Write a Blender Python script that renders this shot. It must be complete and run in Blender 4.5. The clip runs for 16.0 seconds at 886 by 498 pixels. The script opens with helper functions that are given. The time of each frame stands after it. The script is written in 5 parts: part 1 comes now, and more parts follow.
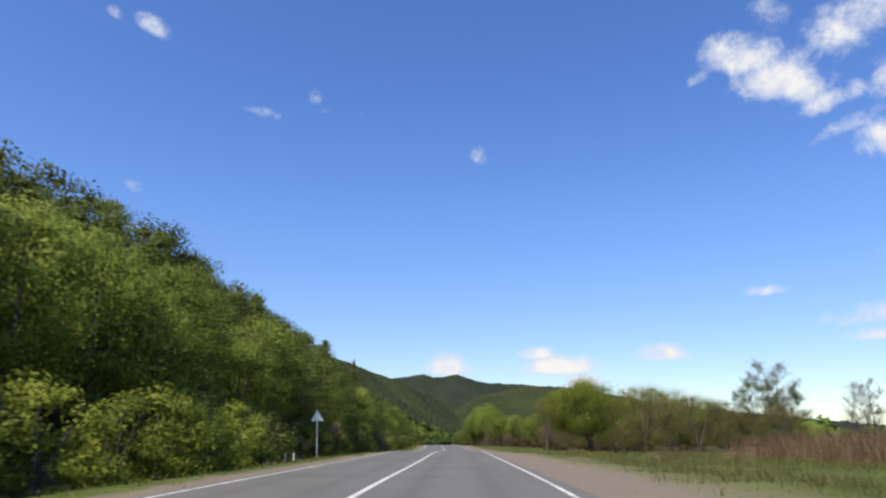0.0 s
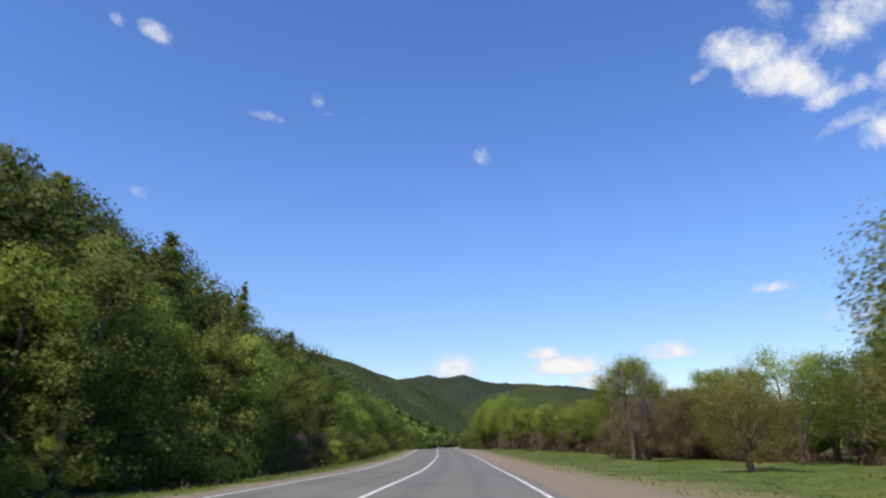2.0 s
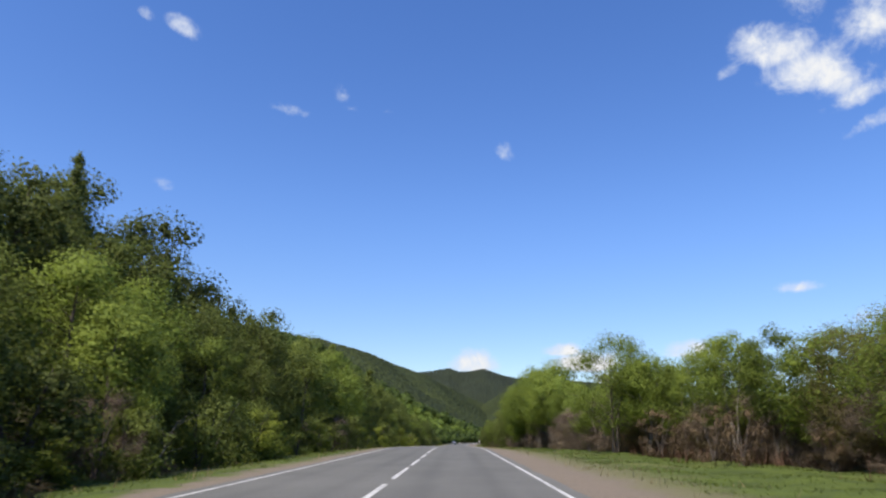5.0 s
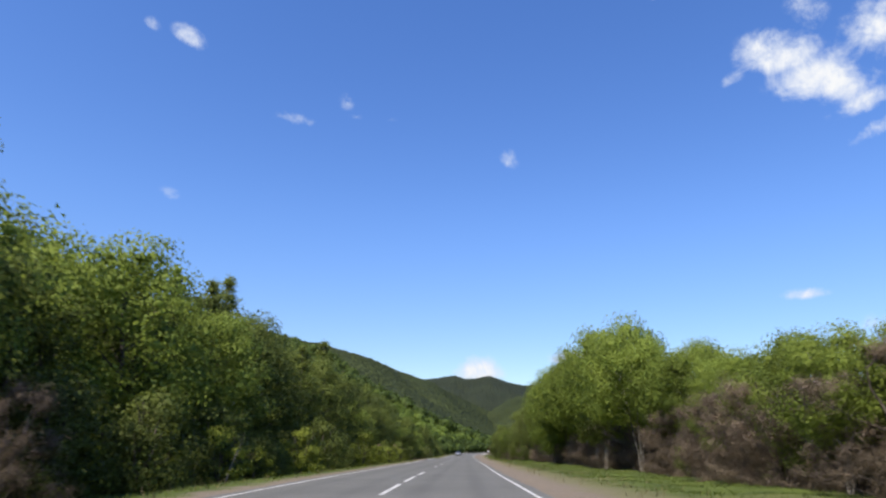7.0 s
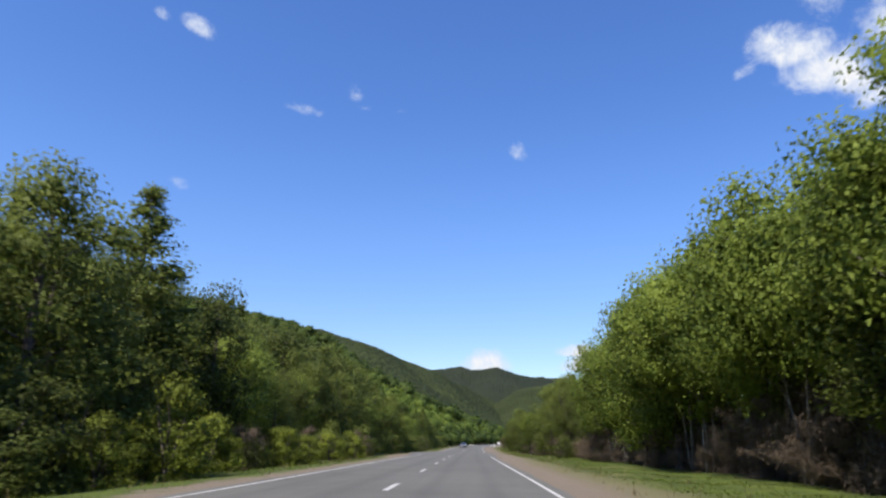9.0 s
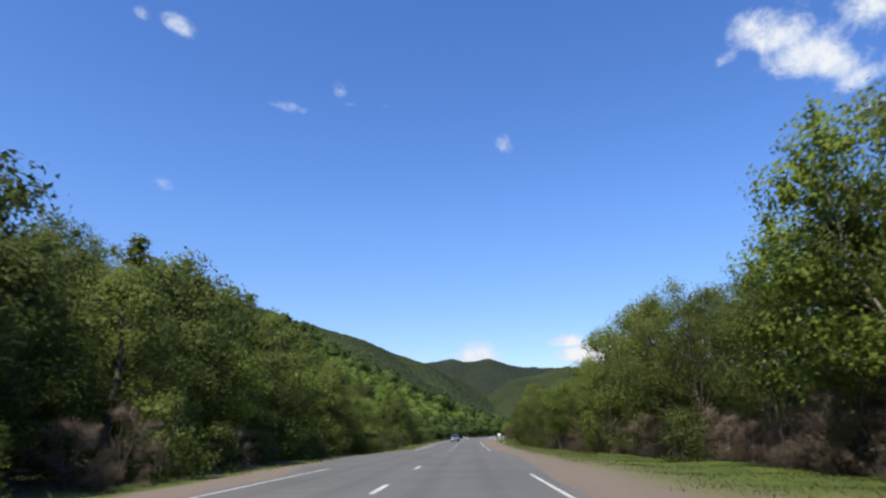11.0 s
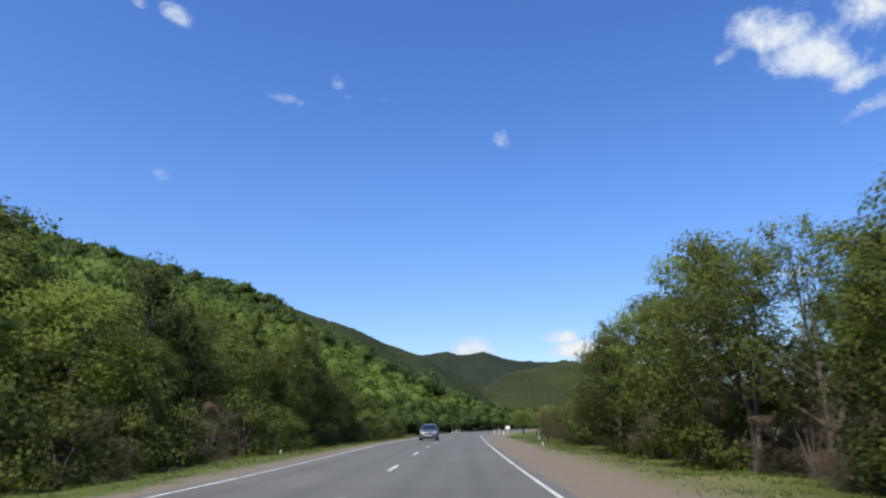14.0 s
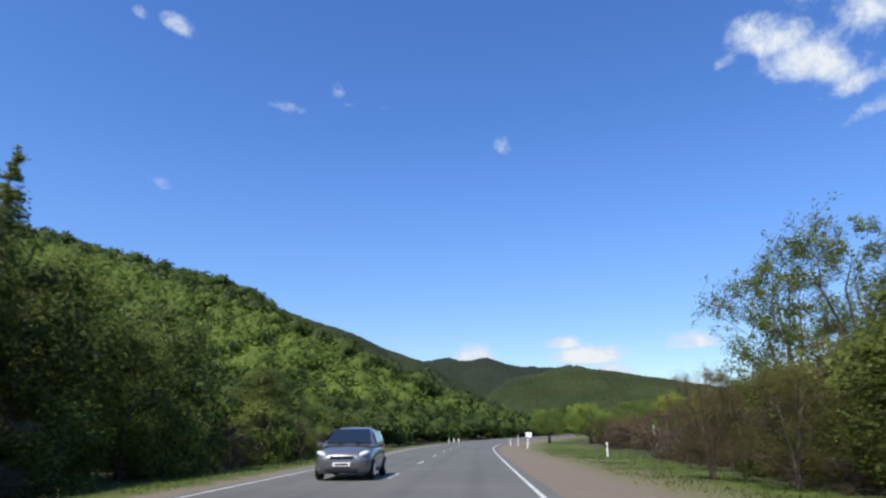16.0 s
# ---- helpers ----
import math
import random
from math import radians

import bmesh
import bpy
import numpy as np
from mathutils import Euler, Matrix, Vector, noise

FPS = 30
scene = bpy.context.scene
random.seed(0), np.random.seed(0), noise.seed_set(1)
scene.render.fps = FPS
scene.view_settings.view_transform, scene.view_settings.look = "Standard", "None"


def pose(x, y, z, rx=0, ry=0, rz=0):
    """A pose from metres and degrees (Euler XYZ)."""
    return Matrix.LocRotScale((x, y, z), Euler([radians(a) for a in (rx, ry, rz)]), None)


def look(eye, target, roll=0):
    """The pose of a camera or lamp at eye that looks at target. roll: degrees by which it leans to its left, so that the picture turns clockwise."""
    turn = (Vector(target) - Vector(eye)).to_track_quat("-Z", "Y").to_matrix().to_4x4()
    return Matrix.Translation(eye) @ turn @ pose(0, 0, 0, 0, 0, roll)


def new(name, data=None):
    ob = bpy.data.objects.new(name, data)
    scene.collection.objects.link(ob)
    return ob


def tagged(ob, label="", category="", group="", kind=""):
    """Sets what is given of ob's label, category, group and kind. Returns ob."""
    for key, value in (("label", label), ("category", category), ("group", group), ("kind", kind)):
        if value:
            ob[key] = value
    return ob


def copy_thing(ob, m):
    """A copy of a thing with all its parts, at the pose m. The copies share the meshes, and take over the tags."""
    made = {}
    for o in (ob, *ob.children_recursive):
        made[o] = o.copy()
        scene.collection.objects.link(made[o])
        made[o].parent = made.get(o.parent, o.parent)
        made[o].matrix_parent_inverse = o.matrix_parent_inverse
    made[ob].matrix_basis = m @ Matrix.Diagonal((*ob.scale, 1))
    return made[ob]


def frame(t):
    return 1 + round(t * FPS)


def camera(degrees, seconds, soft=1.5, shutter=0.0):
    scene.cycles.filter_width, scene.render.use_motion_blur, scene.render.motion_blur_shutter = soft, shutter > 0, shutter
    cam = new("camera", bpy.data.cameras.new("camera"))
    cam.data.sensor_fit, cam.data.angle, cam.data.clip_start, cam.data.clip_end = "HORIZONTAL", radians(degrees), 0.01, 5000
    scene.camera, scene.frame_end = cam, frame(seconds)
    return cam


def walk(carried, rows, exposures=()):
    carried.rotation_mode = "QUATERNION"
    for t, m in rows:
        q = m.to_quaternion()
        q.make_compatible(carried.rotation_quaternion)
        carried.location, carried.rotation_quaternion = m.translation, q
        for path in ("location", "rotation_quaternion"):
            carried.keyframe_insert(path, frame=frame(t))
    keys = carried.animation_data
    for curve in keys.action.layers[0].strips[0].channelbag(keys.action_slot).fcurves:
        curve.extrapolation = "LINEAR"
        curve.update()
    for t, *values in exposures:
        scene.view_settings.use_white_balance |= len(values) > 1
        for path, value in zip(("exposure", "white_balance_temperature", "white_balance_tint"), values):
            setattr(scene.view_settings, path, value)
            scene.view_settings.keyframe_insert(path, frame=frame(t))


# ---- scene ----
cam = camera(67.5, 16.0, soft=2.3, shutter=0.15)

# seconds, x, y, z, pitch, roll, yaw
PATH = [
    (0.0, -0.00, 0.00, 1.200, 16.43, -0.01, 0.31),
    (0.5, 0.32, 13.30, 1.425, 16.89, 0.73, 0.44),
    (1.0, 0.61, 27.20, 1.543, 16.10, 0.78, 0.32),
    (1.5, 0.99, 40.26, 1.630, 16.65, -0.28, 0.54),
    (2.0, 1.37, 53.70, 1.647, 16.54, 0.69, 0.93),
    (2.5, 1.55, 67.09, 1.629, 16.56, 0.79, 1.18),
    (3.0, 1.69, 80.19, 1.560, 15.99, 0.54, 1.54),
    (3.5, 1.71, 92.75, 1.485, 16.40, 0.46, 2.27),
    (4.0, 1.58, 103.99, 1.563, 15.95, -0.38, 2.42),
    (4.5, 1.47, 114.93, 1.633, 15.48, -0.03, 2.58),
    (5.0, 1.42, 125.55, 1.716, 16.12, -0.51, 2.54),
    (7.3, 0.29, 181.98, 2.253, 16.78, -0.56, 3.07),
    (7.5, 0.19, 186.97, 2.238, 16.01, -1.18, 3.29),
    (8.0, -0.12, 199.53, 2.164, 16.35, -0.97, 3.59),
    (8.5, -0.45, 211.18, 2.083, 16.11, -0.96, 3.53),
    (9.0, -0.73, 223.61, 1.990, 16.09, -1.13, 3.51),
    (9.2, -0.85, 228.40, 1.969, 16.13, -1.46, 3.45),
    (11.5, -2.02, 286.48, 1.643, 15.50, 0.98, 2.95),
    (12.0, -2.22, 299.80, 1.554, 15.62, 0.09, 2.93),
    (12.5, -2.33, 313.11, 1.468, 16.43, -1.10, 3.13),
    (13.0, -2.50, 326.70, 1.380, 15.33, -0.86, 3.23),
    (13.5, -2.62, 339.92, 1.289, 15.48, -1.36, 2.65),
    (14.0, -2.70, 352.16, 1.234, 15.10, 0.01, 2.47),
    (14.5, -2.82, 363.46, 1.163, 15.57, 0.24, 2.66),
    (15.0, -2.86, 374.68, 1.162, 15.88, -0.52, 2.80),
    (15.5, -2.93, 385.73, 1.164, 15.94, -0.93, 2.78),
    (16.0, -2.99, 396.84, 1.332, 15.68, 0.38, 2.70),
]
walk(cam, [(t, pose(x, y, z, 90 + pitch, roll, yaw)) for t, x, y, z, pitch, roll, yaw in PATH],
     [(0.0, 0.62, 6900, 13), (5.0, 0.62, 6750, 11.5), (7.5, 0.7, 6700, 11.5), (9.2, 0.68, 6650, 11.5), (12.0, 0.57, 6450, 10), (16.0, 0.54, 6350, 9)])

# ---------------------------------------------------------------- sky and sun
SUN_ELEVATION, SUN_AZIMUTH = 55.0, -148.0   # degrees; azimuth clockwise from +y
sun_dir = Vector((math.sin(radians(SUN_AZIMUTH)) * math.cos(radians(SUN_ELEVATION)),
                  math.cos(radians(SUN_AZIMUTH)) * math.cos(radians(SUN_ELEVATION)),
                  math.sin(radians(SUN_ELEVATION))))


class Nodes:
    """Short hand for building a node tree."""

    def __init__(self, tree):
        self.tree = tree
        tree.nodes.clear()

    def add(self, kind, inputs=None, **props):
        n = self.tree.nodes.new(kind)
        for k, v in props.items():
            setattr(n, k, v)
        for k, v in (inputs or {}).items():
            if isinstance(v, bpy.types.NodeSocket):
                self.tree.links.new(v, n.inputs[k])
            else:
                n.inputs[k].default_value = v
        return n

    def math(self, op, a, b=0.0, c=0.0, clamp=False):
        return self.add("ShaderNodeMath", {0: a, 1: b, 2: c}, operation=op, use_clamp=clamp).outputs[0]

    def mix(self, f, a, b):
        n = self.add("ShaderNodeMix", {0: f, 6: a, 7: b}, data_type="RGBA")
        return n.outputs[2]

    def noise(self, vec, scale, detail=4.0, rough=0.55):
        n = self.add("ShaderNodeTexNoise", {"Scale": scale, "Detail": detail, "Roughness": rough})
        if vec is not None:
            self.tree.links.new(vec, n.inputs["Vector"])
        return n.outputs["Fac"]

    def span(self, v, a, b, lo=0.0, hi=1.0):
        n = self.add("ShaderNodeMapRange", {0: v, 1: a, 2: b, 3: lo, 4: hi}, interpolation_type="SMOOTHSTEP")
        return n.outputs[0]


# clouds: azimuth (left positive), elevation, half width, half height in degrees, tilt, strength
CLOUDS = [
    (27.0, 31.9, 1.34, 0.82, -20, 0.65),
    (30.4, 32.3, 0.74, 0.55, -30, 0.27),
    (22.7, 31.5, 1.66, 0.34, -10, 0.20),
    (16.8, 27.0, 2.01, 0.59, -6, 0.48),
    (10.0, 27.7, 1.87, 0.37, 0, 0.32),
    (12.5, 28.9, 0.82, 1.01, -40, 0.20),
    (-2.7, 24.4, 1.06, 0.87, -30, 0.52),
    (27.0, 19.6, 1.10, 0.61, -10, 0.17),
    (-16.9, 35.9, 0.96, 0.42, 10, 0.27),
    (-22.8, 34.9, 0.58, 0.33, 0, 0.27),
    (-26.8, 29.5, 2.74, 2.11, -15, 0.90),
    (-29.5, 26.9, 3.34, 2.20, -20, 0.95),
    (-23.3, 28.7, 1.31, 0.57, 20, 0.39),
    (-29.5, 32.0, 1.35, 1.86, 60, 0.39),
    (-35.0, 29.7, 3.26, 2.31, 25, 0.84),
    (-37.6, 30.5, 2.50, 1.73, 30, 0.78),
    (-32.8, 24.9, 2.71, 0.98, 10, 0.62),
    (-33.6, 22.9, 2.66, 0.75, 15, 0.62),
    (-36.0, 21.3, 1.91, 1.69, -10, 0.78),
    (-37.6, 25.2, 1.88, 2.05, 0, 0.73),
    (-31.8, 28.5, 2.31, 1.07, 30, 0.50),
    (-40.7, 23.0, 2.68, 2.99, 0, 0.78),
    (-42.0, 27.3, 3.00, 2.41, 20, 0.73),
    (0.0, 6.05, 2.5, 2.0, 0, 1.15),
    (-9.8, 6.0, 4.0, 1.4, 0, 1.1),
    (-7.5, 7.2, 2.0, 1.0, 0, 0.9),
    (-11.8, 4.8, 2.2, 1.1, 0, 1.0),
    (-17.8, 6.9, 2.9, 1.2, 0, 0.9),
    (-26.2, 11.5, 1.9, 0.5, 0, 0.6),
    (-34.6, 9.0, 4.5, 1.0, 0, 0.8),
    (-35.3, 7.5, 5.0, 1.0, 0, 0.7),
    (-38.3, 13.5, 4.0, 1.6, 0, 0.8),
]


def build_sky():
    world = bpy.data.worlds.new("sky")
    scene.world = world
    world.use_nodes = True
    n = Nodes(world.node_tree)
    way = n.add("ShaderNodeTexCoord").outputs["Generated"]
    sky = n.add("ShaderNodeTexSky", sky_type="NISHITA", sun_disc=False, sun_elevation=radians(SUN_ELEVATION),
                sun_rotation=radians(SUN_AZIMUTH), altitude=200.0, air_density=1.0, dust_density=0.4, ozone_density=2.5)
    warp = n.add("ShaderNodeTexNoise", {"Vector": way, "Scale": 21.0, "Detail": 7.0, "Roughness": 0.66, "Distortion": 0.4}).outputs["Fac"]
    fine = n.noise(way, 55.0, 5.0, 0.6)
    total = None
    for az, el, w, h, tilt, strength in CLOUDS:
        a, e, k = radians(az), radians(el), radians(tilt)
        centre = Vector((-math.sin(a) * math.cos(e), math.cos(a) * math.cos(e), math.sin(e)))
        side = Vector((math.cos(a), math.sin(a), 0.0))
        up = side.cross(centre)
        e1 = (side * math.cos(k) + up * math.sin(k)) / radians(w)
        e2 = (up * math.cos(k) - side * math.sin(k)) / radians(h)
        d1 = n.add("ShaderNodeVectorMath", {0: way, 1: e1}, operation="DOT_PRODUCT").outputs["Value"]
        off = n.add("ShaderNodeVectorMath", {0: way, 1: centre}, operation="DOT_PRODUCT").outputs["Value"]
        d2 = n.add("ShaderNodeVectorMath", {0: way, 1: e2}, operation="DOT_PRODUCT").outputs["Value"]
        # flat base, puffed top
        low = n.math("MULTIPLY", n.math("MINIMUM", d2, 0.0), 2.0 if el < 8 else 0.5)
        d2 = n.math("ADD", d2, low)
        r = n.math("ADD", n.math("MULTIPLY", d1, d1), n.math("MULTIPLY", d2, d2))
        body = n.math("SUBTRACT", 1.0, n.math("SQRT", r))
        body = n.math("MULTIPLY", n.span(body, -0.2, 0.65) if el < 8 else n.span(body, -0.5, 0.75), n.math("GREATER_THAN", off, 0.5))
        body = n.math("MULTIPLY", body, strength)
        total = body if total is None else n.math("MAXIMUM", total, body)
    ragged = n.math("ADD", n.math("MULTIPLY", warp, 1.5), n.math("MULTIPLY", fine, 0.5))
    shape = n.math("ADD", total, n.math("MULTIPLY", n.math("SUBTRACT", ragged, 1.0), 1.35))
    cover = n.math("MULTIPLY", n.span(shape, 0.08, 1.1), n.span(total, 0.02, 0.2))
    tone = n.mix(n.span(shape, 0.6, 1.3), (0.74, 0.83, 0.98, 1), (0.95, 0.98, 1.0, 1))
    deep = n.add("ShaderNodeHueSaturation", {"Hue": 0.513, "Saturation": 1.26, "Color": sky.outputs[0]}).outputs[0]
    # the sky colour is dimmed towards the horizon and slightly raised higher up
    height = n.add("ShaderNodeSeparateXYZ", {0: way}).outputs[2]
    dim = n.span(height, 0.0, 0.36, 0.74, 1.04)
    deep = n.add("ShaderNodeVectorMath", {0: deep, 3: dim}, operation="SCALE").outputs[0]
    back = n.add("ShaderNodeBackground", {"Color": deep, "Strength": SKY_STRENGTH})
    cloud = n.add("ShaderNodeBackground", {"Color": tone, "Strength": 0.62})
    mixed = n.add("ShaderNodeMixShader", {0: cover, 1: back.outputs[0], 2: cloud.outputs[0]})
    n.add("ShaderNodeOutputWorld", {"Surface": mixed.outputs[0]})


SKY_STRENGTH = 0.135
build_sky()
sun_lamp = bpy.data.lights.new("sun", "SUN")
sun_lamp.energy, sun_lamp.angle, sun_lamp.color = 4.2, radians(0.6), (1.0, 0.95, 0.86)
new("sun", sun_lamp).matrix_world = look((0, 0, 60), Vector((0, 0, 60)) - sun_dir)


# ---------------------------------------------------------------- materials
def material(name):
    m = bpy.data.materials.new(name)
    m.use_nodes = True
    return m, Nodes(m.node_tree)


def finish(n, color, rough=0.8, bump=None, strength=0.3, distance=0.02, metal=0.0, spec=0.3):
    inputs = {"Base Color": color, "Roughness": rough, "Metallic": metal, "Specular IOR Level": spec}
    if bump is not None:
        inputs["Normal"] = n.add("ShaderNodeBump", {"Height": bump, "Strength": strength, "Distance": distance}).outputs[0]
    s = n.add("ShaderNodeBsdfPrincipled", inputs)
    n.add("ShaderNodeOutputMaterial", {"Surface": s.outputs[0]})


def plain(name, color, rough=0.6, metal=0.0, grain=20.0, vary=0.15, spec=0.3):
    m, n = material(name)
    co = n.add("ShaderNodeTexCoord").outputs["Object"]
    f = n.noise(co, grain, 5.0)
    dark = tuple(c * (1 - vary) for c in color[:3]) + (1,)
    lite = tuple(min(1, c * (1 + vary)) for c in color[:3]) + (1,)
    finish(n, n.mix(f, dark, lite), rough, f, 0.15, 0.005, metal, spec)
    return m


def leaf_material(name, dark, mid, lite, clump=0.7, through_light=0.48, fine=7.0):
    m, n = material(name)
    co = n.add("ShaderNodeTexCoord").outputs["Object"]
    who = n.add("ShaderNodeObjectInfo").outputs["Random"]
    isl = n.add("ShaderNodeNewGeometry").outputs["Random Per Island"]
    f = n.noise(co, clump, 3.0)
    mottle = n.noise(co, fine, 3.0, 0.7)
    f = n.math("ADD", n.math("MULTIPLY", f, 0.6), n.math("MULTIPLY", isl, 0.2))
    f = n.math("ADD", f, n.math("MULTIPLY", n.math("SUBTRACT", mottle, 0.35), 0.55))
    f = n.math("ADD", f, n.math("MULTIPLY", n.math("SUBTRACT", who, 0.5), 0.45))
    col = n.mix(n.span(f, 0.15, 0.55), dark + (1,), mid + (1,))
    col = n.mix(n.span(f, 0.5, 0.95), col, lite + (1,))
    face = n.add("ShaderNodeBsdfPrincipled", {"Base Color": col, "Roughness": 0.6, "Specular IOR Level": 0.2})
    tiny = n.add("ShaderNodeBump", {"Strength": 0.9, "Distance": 0.6 / fine, "Height": mottle})
    n.tree.links.new(tiny.outputs[0], face.inputs["Normal"])
    back = n.add("ShaderNodeBsdfTranslucent", {"Color": col})
    s = n.add("ShaderNodeMixShader", {0: through_light, 1: face.outputs[0], 2: back.outputs[0]})
    n.add("ShaderNodeOutputMaterial", {"Surface": s.outputs[0]})
    return m


def bark_material(name, dark, lite, bands=False):
    m, n = material(name)
    co = n.add("ShaderNodeTexCoord").outputs["Object"]
    f = n.noise(co, 3.0, 5.0, 0.7)
    st = n.add("ShaderNodeMapping", {"Vector": co, "Scale": (2.0, 2.0, 9.0) if bands else (9.0, 9.0, 1.2)}).outputs[0]
    g = n.noise(st, 1.4, 4.0, 0.65)
    f = n.math("ADD", n.math("MULTIPLY", f, 0.4), n.math("MULTIPLY", g, 0.6))
    finish(n, n.mix(n.span(f, 0.38, 0.6), dark + (1,), lite + (1,)), 0.9, g, 0.5, 0.02)
    return m


LEAF_FRESH = leaf_material("leaf_fresh", (0.125, 0.165, 0.03), (0.228, 0.295, 0.05), (0.335, 0.405, 0.082))
LEAF_DEEP = leaf_material("leaf_deep", (0.08, 0.1, 0.024), (0.15, 0.186, 0.04), (0.228, 0.272, 0.06))
LEAF_DARK = leaf_material("leaf_dark", (0.054, 0.069, 0.018), (0.102, 0.127, 0.03), (0.16, 0.192, 0.046))
LEAF_OLIVE = leaf_material("leaf_olive", (0.14, 0.13, 0.04), (0.225, 0.205, 0.065), (0.31, 0.285, 0.095))
LEAF_BRIGHT = leaf_material("leaf_bright", (0.15, 0.18, 0.028), (0.265, 0.31, 0.046), (0.37, 0.41, 0.07))
TWIG_BROWN = leaf_material("twig_brown", (0.1, 0.068, 0.038), (0.17, 0.118, 0.066), (0.24, 0.175, 0.1), 0.9, 0.1)
TWIG_TAN = leaf_material("twig_tan", (0.11, 0.084, 0.038), (0.18, 0.138, 0.062), (0.245, 0.195, 0.09), 0.5, 0.2)
TWIG_DARK = leaf_material("twig_dark", (0.13, 0.1, 0.07), (0.225, 0.17, 0.118), (0.31, 0.245, 0.172), 0.6, 0.3)
TWIG_GREY = leaf_material("twig_grey", (0.11, 0.095, 0.08), (0.17, 0.15, 0.13), (0.24, 0.215, 0.185), 0.6, 0.1)
BARK_GREY = bark_material("bark_grey", (0.035, 0.028, 0.022), (0.13, 0.105, 0.085))
BARK_PALE = bark_material("bark_pale", (0.09, 0.078, 0.065), (0.3, 0.27, 0.225), True)
GRASS = leaf_material("grass_blade", (0.064, 0.09, 0.012), (0.115, 0.155, 0.02), (0.165, 0.21, 0.036), 0.25, 0.5)
STRAW = leaf_material("straw", (0.20, 0.15, 0.08), (0.34, 0.27, 0.15), (0.48, 0.40, 0.25), 0.6, 0.5)
FOREST = leaf_material("forest_leaf", (0.04, 0.062, 0.011), (0.092, 0.135, 0.02), (0.165, 0.222, 0.034), 0.09, 0.3, 1.6)


def road_paint():
    m, n = material("road_paint")
    co = n.add("ShaderNodeTexCoord").outputs["Object"]
    worn = n.math("ADD", n.math("MULTIPLY", n.noise(co, 2.2, 6.0, 0.7), 0.6), n.math("MULTIPLY", n.noise(co, 25.0, 4.0, 0.7), 0.4))
    col = n.mix(n.span(worn, 0.42, 0.62), (0.55, 0.54, 0.51, 1), (0.25, 0.245, 0.23, 1))
    finish(n, col, 0.8, worn, 0.2, 0.005)
    return m


PAINT_WHITE = road_paint()
POST_WHITE = plain("white_enamel", (0.78, 0.77, 0.74), 0.45, grain=9.0, vary=0.1)
BLACK = plain("black_paint", (0.02, 0.02, 0.02), 0.5)
SIGN_BACK = plain("sign_back", (0.72, 0.72, 0.71), 0.5, 0.1, 8.0, 0.1)
RUBBER = plain("rubber", (0.02, 0.019, 0.018), 0.85)


def asphalt():
    m, n = material("asphalt")
    co = n.add("ShaderNodeTexCoord").outputs["Object"]
    lat = n.add("ShaderNodeAttribute", attribute_name="lat").outputs["Fac"]
    grain = n.noise(co, 60.0, 4.0, 0.7)
    patch = n.noise(co, 0.22, 4.0, 0.6)
    streak = n.noise(n.add("ShaderNodeMapping", {"Vector": co, "Scale": (1.6, 0.05, 1.0)}).outputs[0], 1.0, 3.0)
    track = n.math("ABSOLUTE", n.math("SUBTRACT", n.math("ABSOLUTE", lat), 1.85))
    track = n.span(n.math("ABSOLUTE", n.math("SUBTRACT", track, 0.85)), 0.0, 0.45, 1.0, 0.0)
    f = n.math("ADD", n.math("MULTIPLY", grain, 0.35), n.math("MULTIPLY", patch, 0.3))
    f = n.math("ADD", f, n.math("MULTIPLY", streak, 0.14))
    f = n.math("SUBTRACT", f, n.math("MULTIPLY", track, 0.06))
    col = n.mix(n.span(f, 0.2, 0.6), (0.082, 0.08, 0.07, 1), (0.146, 0.142, 0.124, 1))
    seam = n.noise(co, 1.1, 8.0, 0.75)
    col = n.mix(n.span(seam, 0.66, 0.7), col, (0.075, 0.073, 0.07, 1))
    finish(n, col, 0.85, grain, 0.5, 0.01)
    return m


